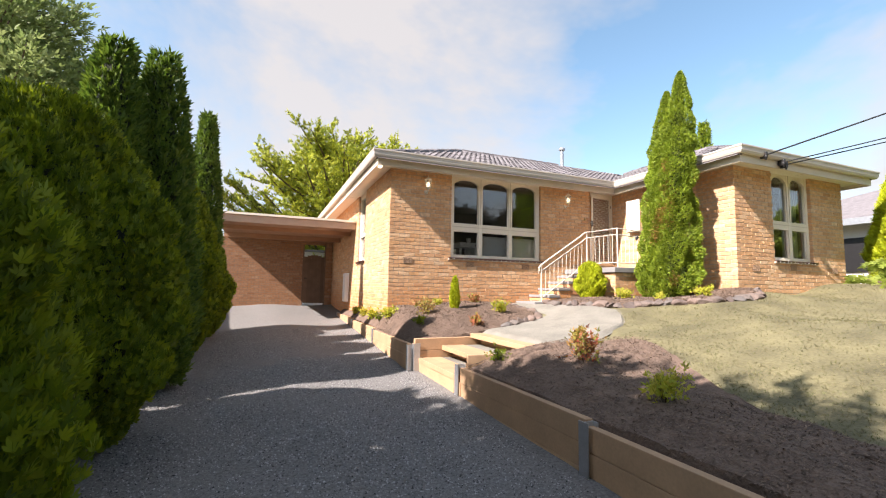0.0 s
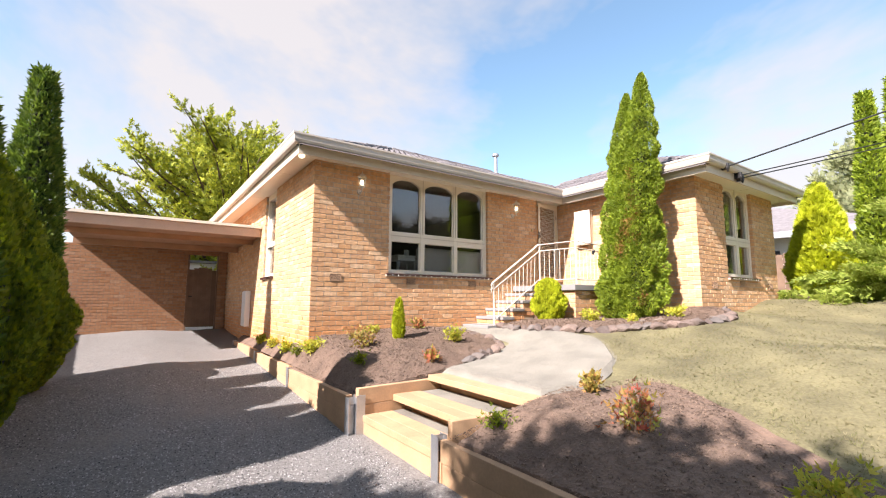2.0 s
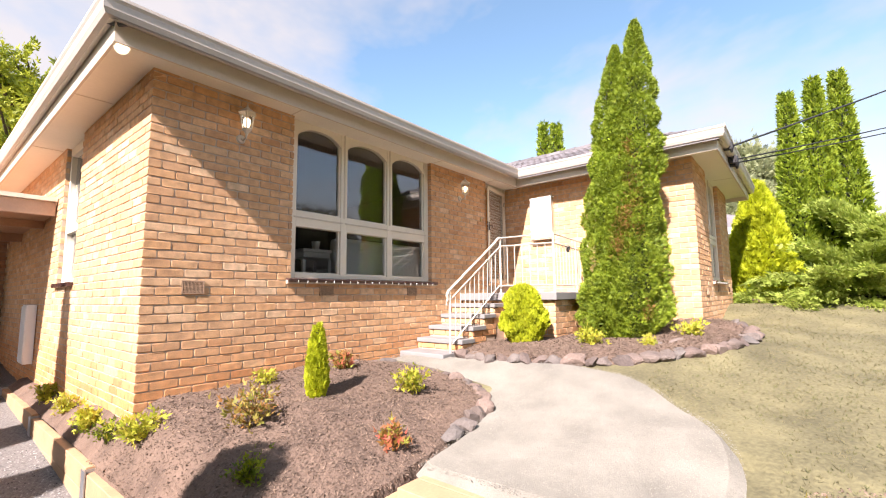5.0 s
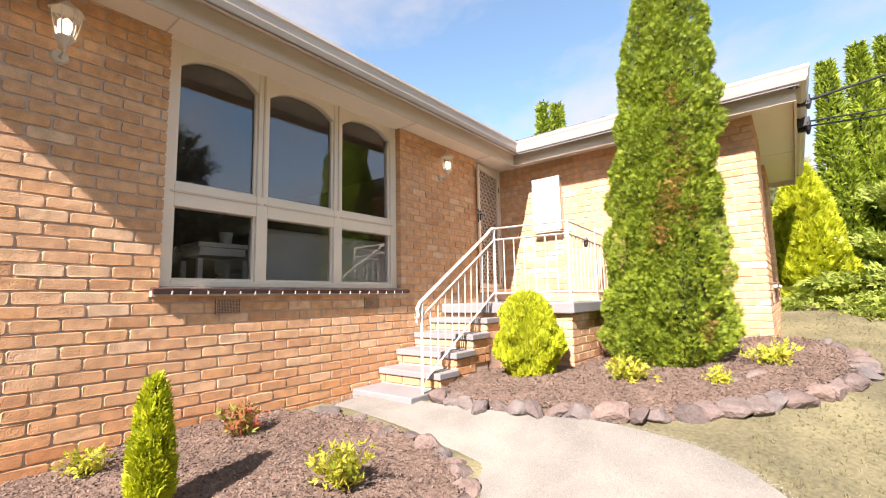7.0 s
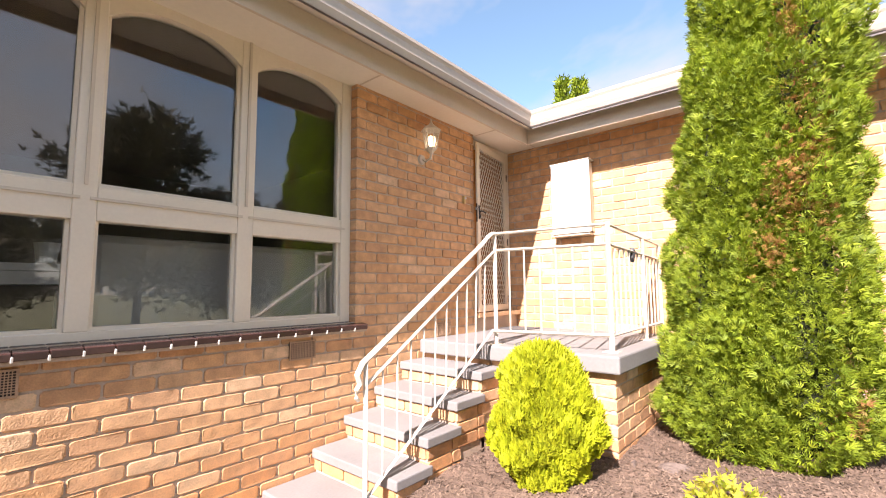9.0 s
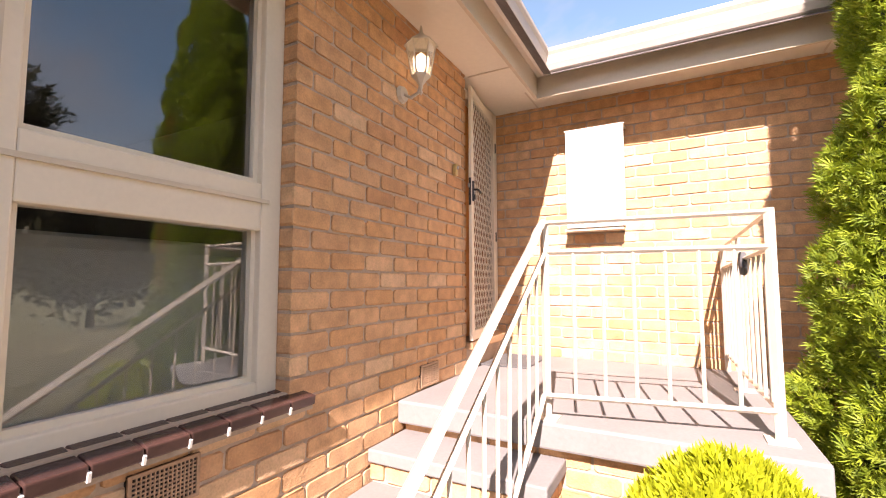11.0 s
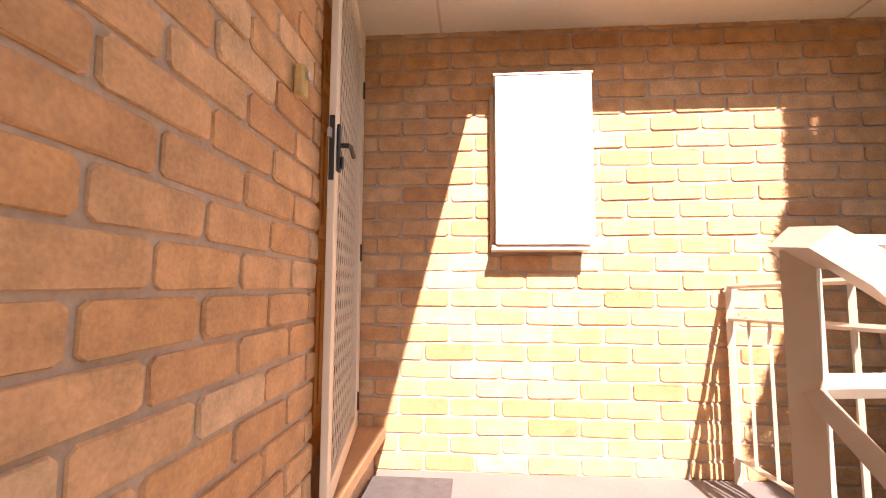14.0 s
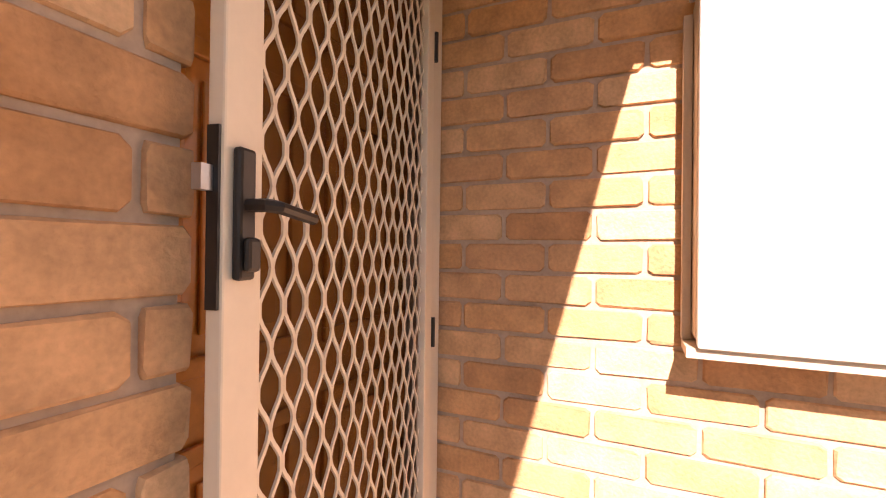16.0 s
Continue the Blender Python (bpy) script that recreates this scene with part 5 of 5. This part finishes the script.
HEDGE = "conifers lining the driveway"
for x, y, h, r, c, s in ((-0.75, 2.9, 2.45, 0.44, 26000, 21), (-0.85, 0.4, 2.6, 0.40, 9000, 20), (-0.62, 5.2, 2.95, 0.345, 30000, 22), (-0.35, 9.05, 3.1, 0.245, 17000, 23), (-0.22, 11.1, 2.3, 0.32, 13000, 24)):
    conifer("bushy_conifer", "broad dark green bushy conifer crowding the gravel driveway", "conifer", x, y, float(drive(y)) - 0.02, h, BUSHY(r), M_HEDGE, int(c * 1.3), 0.07, s, lift=2.0, template=FAN5, group=HEDGE, lump=0.10, deep=0.42)
for x, y, h, r, s in ((-0.62, 6.9, 4.25, 0.115, 31), (-0.2, 7.3, 4.35, 0.12, 32), (-0.75, 7.9, 3.5, 0.12, 36), (-0.5, 10.0, 3.9, 0.12, 37), (-0.15, 11.7, 4.9, 0.08, 34)):
    conifer("columnar_cypress", "tall narrow dark cypress behind the bushy conifers", "conifer", x, y, float(drive(y)), h, COLUMN(r), M_CYPRESS, 11000, 0.11, s, lift=1.0, template=FAN3, group=HEDGE, deep=0.5)

conifer("golden_cypress", "broad yellow cypress past the end of the wing", "conifer", 15.4, 6.05, 1.95, 2.95, lambda t: 0.27 * np.minimum(1, 0.6 + 1.6 * t) * np.clip(1 - t, 0, 1) ** 0.62, M_GOLD, 11000, 0.12, 41, lift=1.1)
for x, y, h, s in ((17.2, 5.30, 5.6, 42), (17.4, 4.72, 5.9, 43), (17.8, 4.2, 6.1, 44)):
    conifer("columnar_cypress", "tall green columnar cypress at the boundary", "conifer", x, y, 1.95, h, COLUMN(0.066), M_THUJA, 9000, 0.13, s, lift=0.9, deep=0.45, template=FAN3, group="cypresses at the boundary")
for x, y, s in ((15.2, 11.5, 45), (15.5, 11.2, 46)):
    conifer("columnar_cypress", "tall cypress top showing over the roof", "conifer", x, y, 1.5, 6.25, COLUMN(0.06), M_THUJA, 5000, 0.14, s, lift=0.9, template=FAN3, group="cypresses behind the house")


def branch_line(start, way, length, droop, n, rng):
    p, d = np.array(start, float), unit(np.array(way, float))
    pts = [p.copy()]
    for i in range(n):
        d = unit(d + np.array([0, 0, droop / n]) + rng.normal(size=3) * 0.06)
        p = p + d * length / n
        pts.append(p.copy())
    return np.array(pts)


def spray_tree(name, label, category, x, y, z, height, mats, seed, limbs, reach, start, droop, per, size, spreadv, template, flat=0.35, lift=0.3, trunk=0.25):
    """A tree of limbs with sprays along them: trunk, limbs and a crown with gaps."""
    rng = np.random.default_rng(seed)
    root = thing(name, label, category, at=(x, y, z))
    part("trunk", tube([(0, 0, -0.2), (0.05, 0, height * 0.4), (0, 0.05, height * 0.75), (0, 0, height)], [trunk, trunk * 0.7, trunk * 0.35, 0.02], 10), M_BARK, root)
    P, A = [], []
    for i in range(limbs):
        t = start + (0.98 - start) * (i + rng.random()) / limbs
        a = rng.random() * 2 * np.pi
        ln = reach(t) * rng.uniform(0.7, 1.15)
        pts = branch_line((0, 0, t * height), (math.cos(a), math.sin(a), 0.35), ln, droop, 6, rng)
        part("limb", tube([tuple(p) for p in pts], [trunk * 0.28 * (1 - k / 7) + 0.006 for k in range(7)], 5), M_BARK, root)
        n = int(per * ln)
        u = rng.random(n) ** 0.75 * 0.92 + 0.08
        idx = u * 6
        k = np.minimum(idx.astype(int), 5)
        base = pts[k] + (pts[k + 1] - pts[k]) * (idx - k)[:, None]
        way = pts[k + 1] - pts[k]
        side = rng.normal(size=(n, 3)) * np.array([1, 1, flat])
        P.append(base + side * spreadv * (0.4 + 0.9 * (1 - u))[:, None])
        A.append(unit(way) * 0.7 + unit(side) * 0.7 + np.array([0, 0, lift]) + rng.normal(size=(n, 3)) * 0.3)
    P, A = np.concatenate(P), np.concatenate(A)
    v, f = scatter(P, A, size * rng.uniform(0.6, 1.4, len(P)), template, rng)
    part("crown", mesh_np(v, f), mats, root)
    return root


def cedar(x, y, z, height, seed, limbs):
    """A wide cedar: level boughs with side branchlets that carry short upturned sprays, and gaps between the boughs."""
    rng = np.random.default_rng(seed)
    root = thing("spreading_cedar", "big sunlit yellow-green cedar behind the carport", "tree", at=(x, y, z))
    part("trunk", tube([(0, 0, -0.2), (0.1, 0, height * 0.4), (0, 0.1, height * 0.75), (0, 0, height * 0.97)], [0.42, 0.3, 0.14, 0.02], 10), M_BARK, root)
    P, A = [], []
    for i in range(limbs):
        t = 0.12 + 0.86 * (i + rng.random()) / limbs
        a = rng.random() * 2 * np.pi
        ln = 8.0 * (1.06 - t) ** 0.45 * rng.uniform(0.55, 1.1)
        pts = branch_line((0, 0, t * height), (math.cos(a), math.sin(a), 0.05 + 0.5 * t * rng.random()), ln, 0.3, 8, rng)
        part("limb", tube([tuple(p) for p in pts], [0.10 * (1 - k / 9) + 0.008 for k in range(9)], 5), M_BARK, root)
        for j in range(int(5.5 * ln)):
            u = 0.18 + 0.82 * rng.random() ** 0.8
            k = min(int(u * 8), 7)
            q = pts[k] + (pts[k + 1] - pts[k]) * (u * 8 - k)
            way = unit(pts[k + 1] - pts[k])
            out = unit(np.cross(way, (0, 0, 1.0))) * (1 if j % 2 else -1)
            tw = branch_line(q, way * 0.7 + out * rng.uniform(0.4, 1.0) + np.array([0, 0, rng.uniform(-0.15, 0.35)]), rng.uniform(0.5, 1.3) * (1.25 - 0.6 * u), 0.25, 4, rng)
            m = 14
            v = rng.random(m) * 3.999
            kk = v.astype(int)
            P.append(tw[kk] + (tw[kk + 1] - tw[kk]) * (v - kk)[:, None] + rng.normal(size=(m, 3)) * np.array([0.05, 0.05, 0.03]))
            A.append(unit(tw[kk + 1] - tw[kk]) * 0.9 + rng.normal(size=(m, 3)) * np.array([0.45, 0.45, 0.2]) + np.array([0, 0, 0.15]))
    P, A = np.concatenate(P), np.concatenate(A)
    v, f = scatter(P, A, rng.uniform(0.13, 0.27, len(P)), fan(3, 1.5, 0.13, -0.1), rng)
    part("crown", mesh_np(v, f), M_CEDAR, root)


cedar(5.3, 27.0, 1.5, 8.0, 51, 240)
spray_tree("broadleaf_tree", "tall leafy tree beyond the driveway hedge", "tree", -9.3, 22.5, 0.3, 13.2, M_BROAD, 52, 90, lambda t: 5.4 * math.sin(math.pi * min(1, 0.2 + 0.8 * t)) ** 0.7 + 0.4, 0.22, 0.1, 85, 0.30, 0.8, FAN3, flat=0.9, trunk=0.2)
spray_tree("grey_leaved_tree", "slender grey-leaved tree beyond the hedge", "tree", -5.2, 24.0, 0.5, 10.5, M_GREY, 53, 45, lambda t: 2.0 * math.sin(math.pi * min(1, 0.2 + 0.8 * t)) ** 0.7 + 0.3, 0.4, 0.3, 120, 0.15, 0.35, FAN3, flat=0.9, trunk=0.12)
spray_tree("grey_leaved_tree", "airy grey-green tree behind the neighbouring house", "tree", 36, 8.2, 1.5, 9.6, M_GREY, 54, 55, lambda t: 3.6 * math.sin(math.pi * min(1, 0.2 + 0.8 * t)) ** 0.7 + 0.3, 0.35, 0.3, 90, 0.32, 0.6, FAN5, flat=0.9, trunk=0.25)
# out of view: (-5.2, 1.2) and (-4.0, -1.5) shade the garden, the rest darken reflections
for x, y, h, s in ((-1.0, -13, 8.0, 55), (7.0, -24, 8.0, 56), (-5.2, 1.2, 8.6, 57), (-4.0, -1.5, 7.0, 58), (12, -12, 11.6, 81), (17, -13.5, 8, 82), (22, -14, 8.6, 83), (27, -11.5, 7.5, 84), (32, -10, 6.5, 85), (38, -8, 7, 86)):
    spray_tree("street_tree", "unseen round-headed tree with darkened leaves, for window reflections and garden shade", "tree", x, y, -0.3, h, M_BACKLIT, s, 70, lambda t: 3.6 * math.sin(math.pi * min(1, 0.15 + 0.85 * t)) ** 0.7 + 0.4, 0.25, 0.1, 75, 0.34, 0.6, FAN3, flat=0.9, trunk=0.22)


def juniper(x, y, z, seed, n, reach, high):
    rng = np.random.default_rng(seed)
    root = thing("spreading_juniper", "wide spreading feathery green juniper at the edge of the lawn", "shrub", "junipers by the boundary", (x, y, z))
    P, A = [], []
    for i in range(n):
        a = rng.random() * 2 * np.pi
        ln = reach * rng.uniform(0.5, 1.1)
        pts = branch_line((rng.normal() * 0.2, rng.normal() * 0.2, 0.1), (math.cos(a), math.sin(a), rng.uniform(0.1, 1.0) * high), ln, -0.55, 8, rng)
        part("limb", tube([tuple(p) for p in pts], [0.03 * (1 - k / 10) for k in range(9)], 5), M_BARK, root)
        m = int(300 * ln)
        u = rng.random(m) ** 0.7 * 0.85 + 0.15
        idx = np.minimum(u, 0.999) * 8
        k = idx.astype(int)
        base = pts[k] + (pts[k + 1] - pts[k]) * (idx - k)[:, None]
        side = rng.normal(size=(m, 3)) * np.array([1, 1, 0.35])
        P.append(base + side * 0.13)
        A.append(unit(pts[k + 1] - pts[k]) + unit(side) * 0.6 + np.array([0, 0, 0.1]))
    P, A = np.concatenate(P), np.concatenate(A)
    v, f = scatter(P, A, rng.uniform(0.09, 0.19, len(P)), FAN3, rng)
    part("crown", mesh_np(v, f), M_JUNIPER, root)


juniper(15.3, 4.2, 1.9, 61, 36, 2.3, 1.5)
juniper(16.7, 2.9, 1.9, 62, 36, 2.9, 1.7)
juniper(14.3, 5.6, 1.9, 63, 14, 0.9, 0.5)


def shrub(x, y, height, width, mats, seed, label, leaves=260, size=0.05):
    rng = np.random.default_rng(seed)
    z = float(bed_h(np.array([x]), np.array([y]))[0]) - 0.01
    root = thing("young_shrub", label, "shrub", "young shrubs in the mulch", (x, y, z))
    P, A = [], []
    for i in range(9):
        a = rng.random() * 2 * np.pi
        s = rng.uniform(0.2, 1.0)
        tip = np.array([math.cos(a) * width * 0.5 * s, math.sin(a) * width * 0.5 * s, height * rng.uniform(0.6, 1.0) * (1.05 - 0.3 * s)])
        part("stem", tube([(0, 0, -0.02), tuple(tip * np.array([0.35, 0.35, 0.6])), tuple(tip)], [0.006, 0.004, 0.002], 4), M_BARK, root)
        m = leaves // 9
        u = rng.uniform(0.25, 1.0, m)
        P.append(tip[None] * (u[:, None] ** np.array([1.4, 1.4, 0.9])) + rng.normal(size=(m, 3)) * 0.16 * width * np.array([1, 1, 0.6]))
        A.append(tip[None] * np.array([1, 1, 0.4]) + rng.normal(size=(m, 3)) * 0.12 + np.array([0, 0, 0.05]))
    P, A = np.concatenate(P), np.concatenate(A)
    P[:, 2] = np.maximum(P[:, 2], 0.015)
    v, f = scatter(P, A, size * rng.uniform(0.6, 1.4, len(P)), FAN3, rng)
    part("leaves", mesh_np(v, f), mats, root)


YOUNG = "young yellow-green shrub planted in the bark mulch"
for i, (x, y, h, w, m, lb) in enumerate((
        (3.63, 9.45, 0.24, 0.32, M_LIME, YOUNG), (3.56, 10.0, 0.2, 0.26, M_HEDGE, "young dark green shrub planted in the bark mulch"), (3.55, 10.6, 0.24, 0.26, M_LIME, YOUNG), (3.55, 11.6, 0.22, 0.24, M_LIME, YOUNG), (3.55, 12.6, 0.24, 0.24, M_LIME, YOUNG),
        (4.15, 8.68, 0.36, 0.40, M_RUST, "straggly bronze-leaved young shrub in the mulch"), (4.7, 9.55, 0.18, 0.24, M_LIME, YOUNG), (5.5, 9.35, 0.24, 0.26, M_REDLEAF, "young red-tipped shrub planted in the mulch"), (5.62, 8.4, 0.28, 0.32, M_LIME, YOUNG),
        (4.8, 7.8, 0.22, 0.2, M_REDLEAF, "young red-tipped shrub planted in the mulch"), (3.8, 8.06, 0.2, 0.2, M_HEDGE, "small dark green seedling in the mulch"),
        (7.95, 7.48, 0.24, 0.32, M_LIME, YOUNG), (8.2, 6.84, 0.17, 0.18, M_LIME, YOUNG), (9.0, 6.5, 0.26, 0.32, M_LIME, YOUNG),
        (4.26, 3.32, 0.34, 0.36, M_LIME, "bright lime-green young shrub in the dark mulch"), (4.47, 4.52, 0.36, 0.40, M_REDLEAF, "young shrub with red new growth in the mulch"), (3.95, 5.5, 0.16, 0.26, M_HEDGE, "small dark green seedling in the mulch"), (5.1, 5.38, 0.24, 0.22, M_RUST, "small bronze-leaved shrub in the mulch"))):
    shrub(x, y, h, w, m, 70 + i, lb, leaves=330 if h > 0.23 else 200, size=0.055 if h > 0.2 else 0.042)


# ---------------------------------------------------------------- loose ground cover
def inside_loop(px, py, loop):
    ok = np.zeros(len(px), bool)
    j = len(loop) - 1
    for i in range(len(loop)):
        (xi, yi), (xj, yj) = loop[i], loop[j]
        hit = ((yi > py) != (yj > py)) & (px < (xj - xi) * (py - yi) / (yj - yi + 1e-12) + xi)
        ok ^= hit
        j = i
    return ok


rng = np.random.default_rng(5)


def loose(name, label, loop, count, size, mat, height, tilt=0.5, wide=0.35):
    lo, hi = np.min(loop, 0), np.max(loop, 0)
    p = lo + (hi - lo) * rng.random((count * 2, 2))
    p = p[inside_loop(p[:, 0], p[:, 1], loop)][:count]
    n = len(p)
    z = bed_h(p[:, 0], p[:, 1]) + height
    a = rng.random(n) * 2 * np.pi
    ax = np.stack([np.cos(a), np.sin(a), rng.normal(size=n) * tilt], 1)
    tv = np.array([(-0.5 * wide, -0.5, 0), (0.5 * wide, -0.45, 0.05), (0.4 * wide, 0.5, 0), (-0.45 * wide, 0.42, 0.06), (0, 0, 0.22 * wide + 0.1)])
    tf = np.array([(0, 1, 4), (1, 2, 4), (2, 3, 4), (3, 0, 4)])
    up = np.tile(np.array([[0, 0, 1.0]]), (n, 1)) + rng.normal(size=(n, 3)) * 0.35
    s = unit(np.cross(ax, up))
    o = np.cross(s, unit(ax))
    sz = size * rng.uniform(0.4, 1.6, n)
    P = np.stack([p[:, 0], p[:, 1], z], 1)
    v = P[:, None] + sz[:, None, None] * (tv[None, :, 0:1] * s[:, None] + tv[None, :, 1:2] * unit(ax)[:, None] + tv[None, :, 2:3] * o[:, None])
    f = tf[None] + (np.arange(n) * 5)[:, None, None]
    tagged(part(name, mesh_np(v.reshape(-1, 3), f.reshape(-1, 3)), mat), label, "mulch" if mat is M_CHIP else "gravel", kind="stuff")


for nm, lp, c, up_by in (("bark_chips", bed_a_loop, 30000, 0.004), ("bark_chips", bed_b_loop, 30000, 0.034), ("bark_chips", bed_c_loop, 34000, 0.024)):
    loose(nm, "loose dark bark chips strewn over the bed", lp, c, 0.017, M_CHIP, up_by)
p = np.stack([rng.uniform(0.0, 3.45, 70000), 1.0 + 11 * rng.random(70000) ** 1.5], 1)
n = len(p)
tv, tf = np.array([(0.5, 0, 0), (-0.3, 0.45, 0), (-0.3, -0.45, 0), (0, 0, 0.5)]), np.array([(0, 1, 3), (1, 2, 3), (2, 0, 3)])
an = rng.random(n) * 6.283
ro = np.stack([np.stack([np.cos(an), -np.sin(an)], 1), np.stack([np.sin(an), np.cos(an)], 1)], 1)
sz = rng.uniform(0.006, 0.022, n)
xy = np.einsum("nij,kj->nki", ro, tv[:, :2]) * sz[:, None, None] + p[:, None]
zz = drive(p[:, 1])[:, None] + tv[None, :, 2] * sz[:, None] + (0.03 * np.cos((p[:, 0] - 1.6) * 2.4) - 0.03)[:, None] + rng.uniform(-0.004, 0.01, n)[:, None]
tagged(part("gravel_stones", mesh_np(np.concatenate([xy, zz[:, :, None]], 2).reshape(-1, 3), (tf[None] + (np.arange(n) * 4)[:, None, None]).reshape(-1, 3)), M_PEBBLE), "loose grey gravel stones on the driveway", "gravel", kind="stuff")
# screenings on the path
p = np.stack([rng.uniform(4.8, 7.3, 90000), rng.uniform(5.6, 9.75, 90000)], 1)
p = p[inside_loop(p[:, 0], p[:, 1], path_loop)]
n = len(p)
an = rng.random(n) * 6.283
ro = np.stack([np.stack([np.cos(an), -np.sin(an)], 1), np.stack([np.sin(an), np.cos(an)], 1)], 1)
sz = rng.uniform(0.003, 0.009, n)
xy = np.einsum("nij,kj->nki", ro, tv[:, :2]) * sz[:, None, None] + p[:, None]
zz = (land(p[:, 0], p[:, 1]) + rough(p[:, 0], p[:, 1], 3, 0.006))[:, None] + tv[None, :, 2] * sz[:, None]
tagged(part("path_stones", mesh_np(np.concatenate([xy, zz[:, :, None]], 2).reshape(-1, 3), (tf[None] + (np.arange(n) * 4)[:, None, None]).reshape(-1, 3)), M_SCREENING), "fine pale stone screenings on the path", "gravel", kind="stuff")
# grass
p = np.stack([3.9 + 12 * rng.random(80000) ** 1.3, rng.uniform(-3, 6.6, 80000)], 1)
keep = ~inside_loop(p[:, 0], p[:, 1], path_loop) & ~inside_loop(p[:, 0], p[:, 1], bed_b_loop) & ~inside_loop(p[:, 0], p[:, 1], bed_c_loop) & (p[:, 0] > 4.6)
keep &= ~((p[:, 1] > 5.5) & (p[:, 0] < 6.4))
p = p[keep]
n = len(p)
P = np.stack([p[:, 0], p[:, 1], land(p[:, 0], p[:, 1]) - 0.04], 1)
v, f = scatter(P, np.stack([rng.normal(size=n) * 0.7, rng.normal(size=n) * 0.7, np.ones(n)], 1), rng.uniform(0.025, 0.065, n), fan(2, 0.8, 0.05), rng)
tagged(part("grass", mesh_np(v, f), M_BLADE), "short dry and green lawn grass", "grass", kind="stuff")

# ---------------------------------------------------------------- wires, neighbours
for i, (a, b) in enumerate((((10.2, 5.97, 4.42), (36, -7.5, 15.8)), ((10.75, 5.97, 4.34), (37, -6.6, 12.6)), ((10.82, 5.97, 4.30), (37, -6.0, 12.2)))):
    cable = thing("service_cable", "black overhead service cable running to the fascia", "cable", "overhead cables")
    a, b = Vector(a), Vector(b)
    part("conductor", tube([a.lerp(b, t / 20) - Vector((0, 0, 0.25 * 4 * (t / 20) * (1 - t / 20))) for t in range(21)], 0.012 if i else 0.016, 5), M_WIRE, cable)
    br = part("bracket", boxes((a.x - 0.03, a.x + 0.03, 5.975, 6.10, a.z - 0.06, a.z + 0.06), bevel=0.01), M_BLACK, cable)
    part("insulator", tube([a + Vector((0, 0.03, -0.1)), a + Vector((0, 0.03, -0.02)), a + Vector((0, 0.02, 0.02))], [0.015, 0.035, 0.02], 8), M_BLACK, br)
for i in range(3):
    cable = thing("street_cable", "overhead street cable mirrored in the window", "cable", "overhead cables")
    part("conductor", tube([(-60 + 12 * t, -16, 7.0 + 0.5 * i + 0.0006 * (t * 12 - 60) ** 2) for t in range(11)], 0.02, 5), M_WIRE, cable)
house = thing("neighbouring_house", "neighbouring house with white walls and a dark tiled roof", "house", at=(0, 0, 0))
part("wall", boxes((22, 34, 5.5, 16, 1.2, 4.5)), M_RENDER, house)
bm = bmesh.new()
o = [bm.verts.new(q) for q in ((21.3, 4.8, 4.5), (34.7, 4.8, 4.5), (34.7, 16.7, 4.5), (21.3, 16.7, 4.5))]
r1, r2 = bm.verts.new((26.5, 10.7, 6.5)), bm.verts.new((29.5, 10.7, 6.5))
for q in ((o[0], o[1], r2, r1), (o[1], o[2], r2), (o[2], o[3], r1, r2), (o[3], o[0], r1), (o[3], o[2], o[1], o[0])):
    bm.faces.new(q)
part("roof", bm, M_TILE, house, "dark tiled hip roof")
part("fascia", boxes((21.2, 34.8, 4.72, 4.79, 4.32, 4.56), (21.2, 21.29, 4.79, 16.8, 4.32, 4.56)), M_STEEL, house)
for y in (6.2, 9.0):
    w_ = part("window", boxes((21.93, 21.99, y, y + 1.6, 2.6, 3.9)), M_BLACK, house)
fence = thing("boundary_fence", "dark paling fence behind the shrubs", "fence")
for i in range(34):
    part("paling", boxes((18.6, 18.62, -4 + i * 0.36, -4 + i * 0.36 + 0.352, 1.3, 3.45 + 0.02 * (i % 3))), M_TIMBER, fence)
for z in (1.9, 3.0):
    part("rail", boxes((18.625, 18.67, -4, 8.2, z, z + 0.08)), M_TIMBER, fence)

# ---------------------------------------------------------------- single bricks of the nearest walls
for wall, single in PIECES:
    for u, proud, z, w, k in single:
        ob = new("brick", BRICK_MESHES[k])
        ob.parent = wall
        ob.location, ob.scale = (u, proud, z), (w, 1, 1)
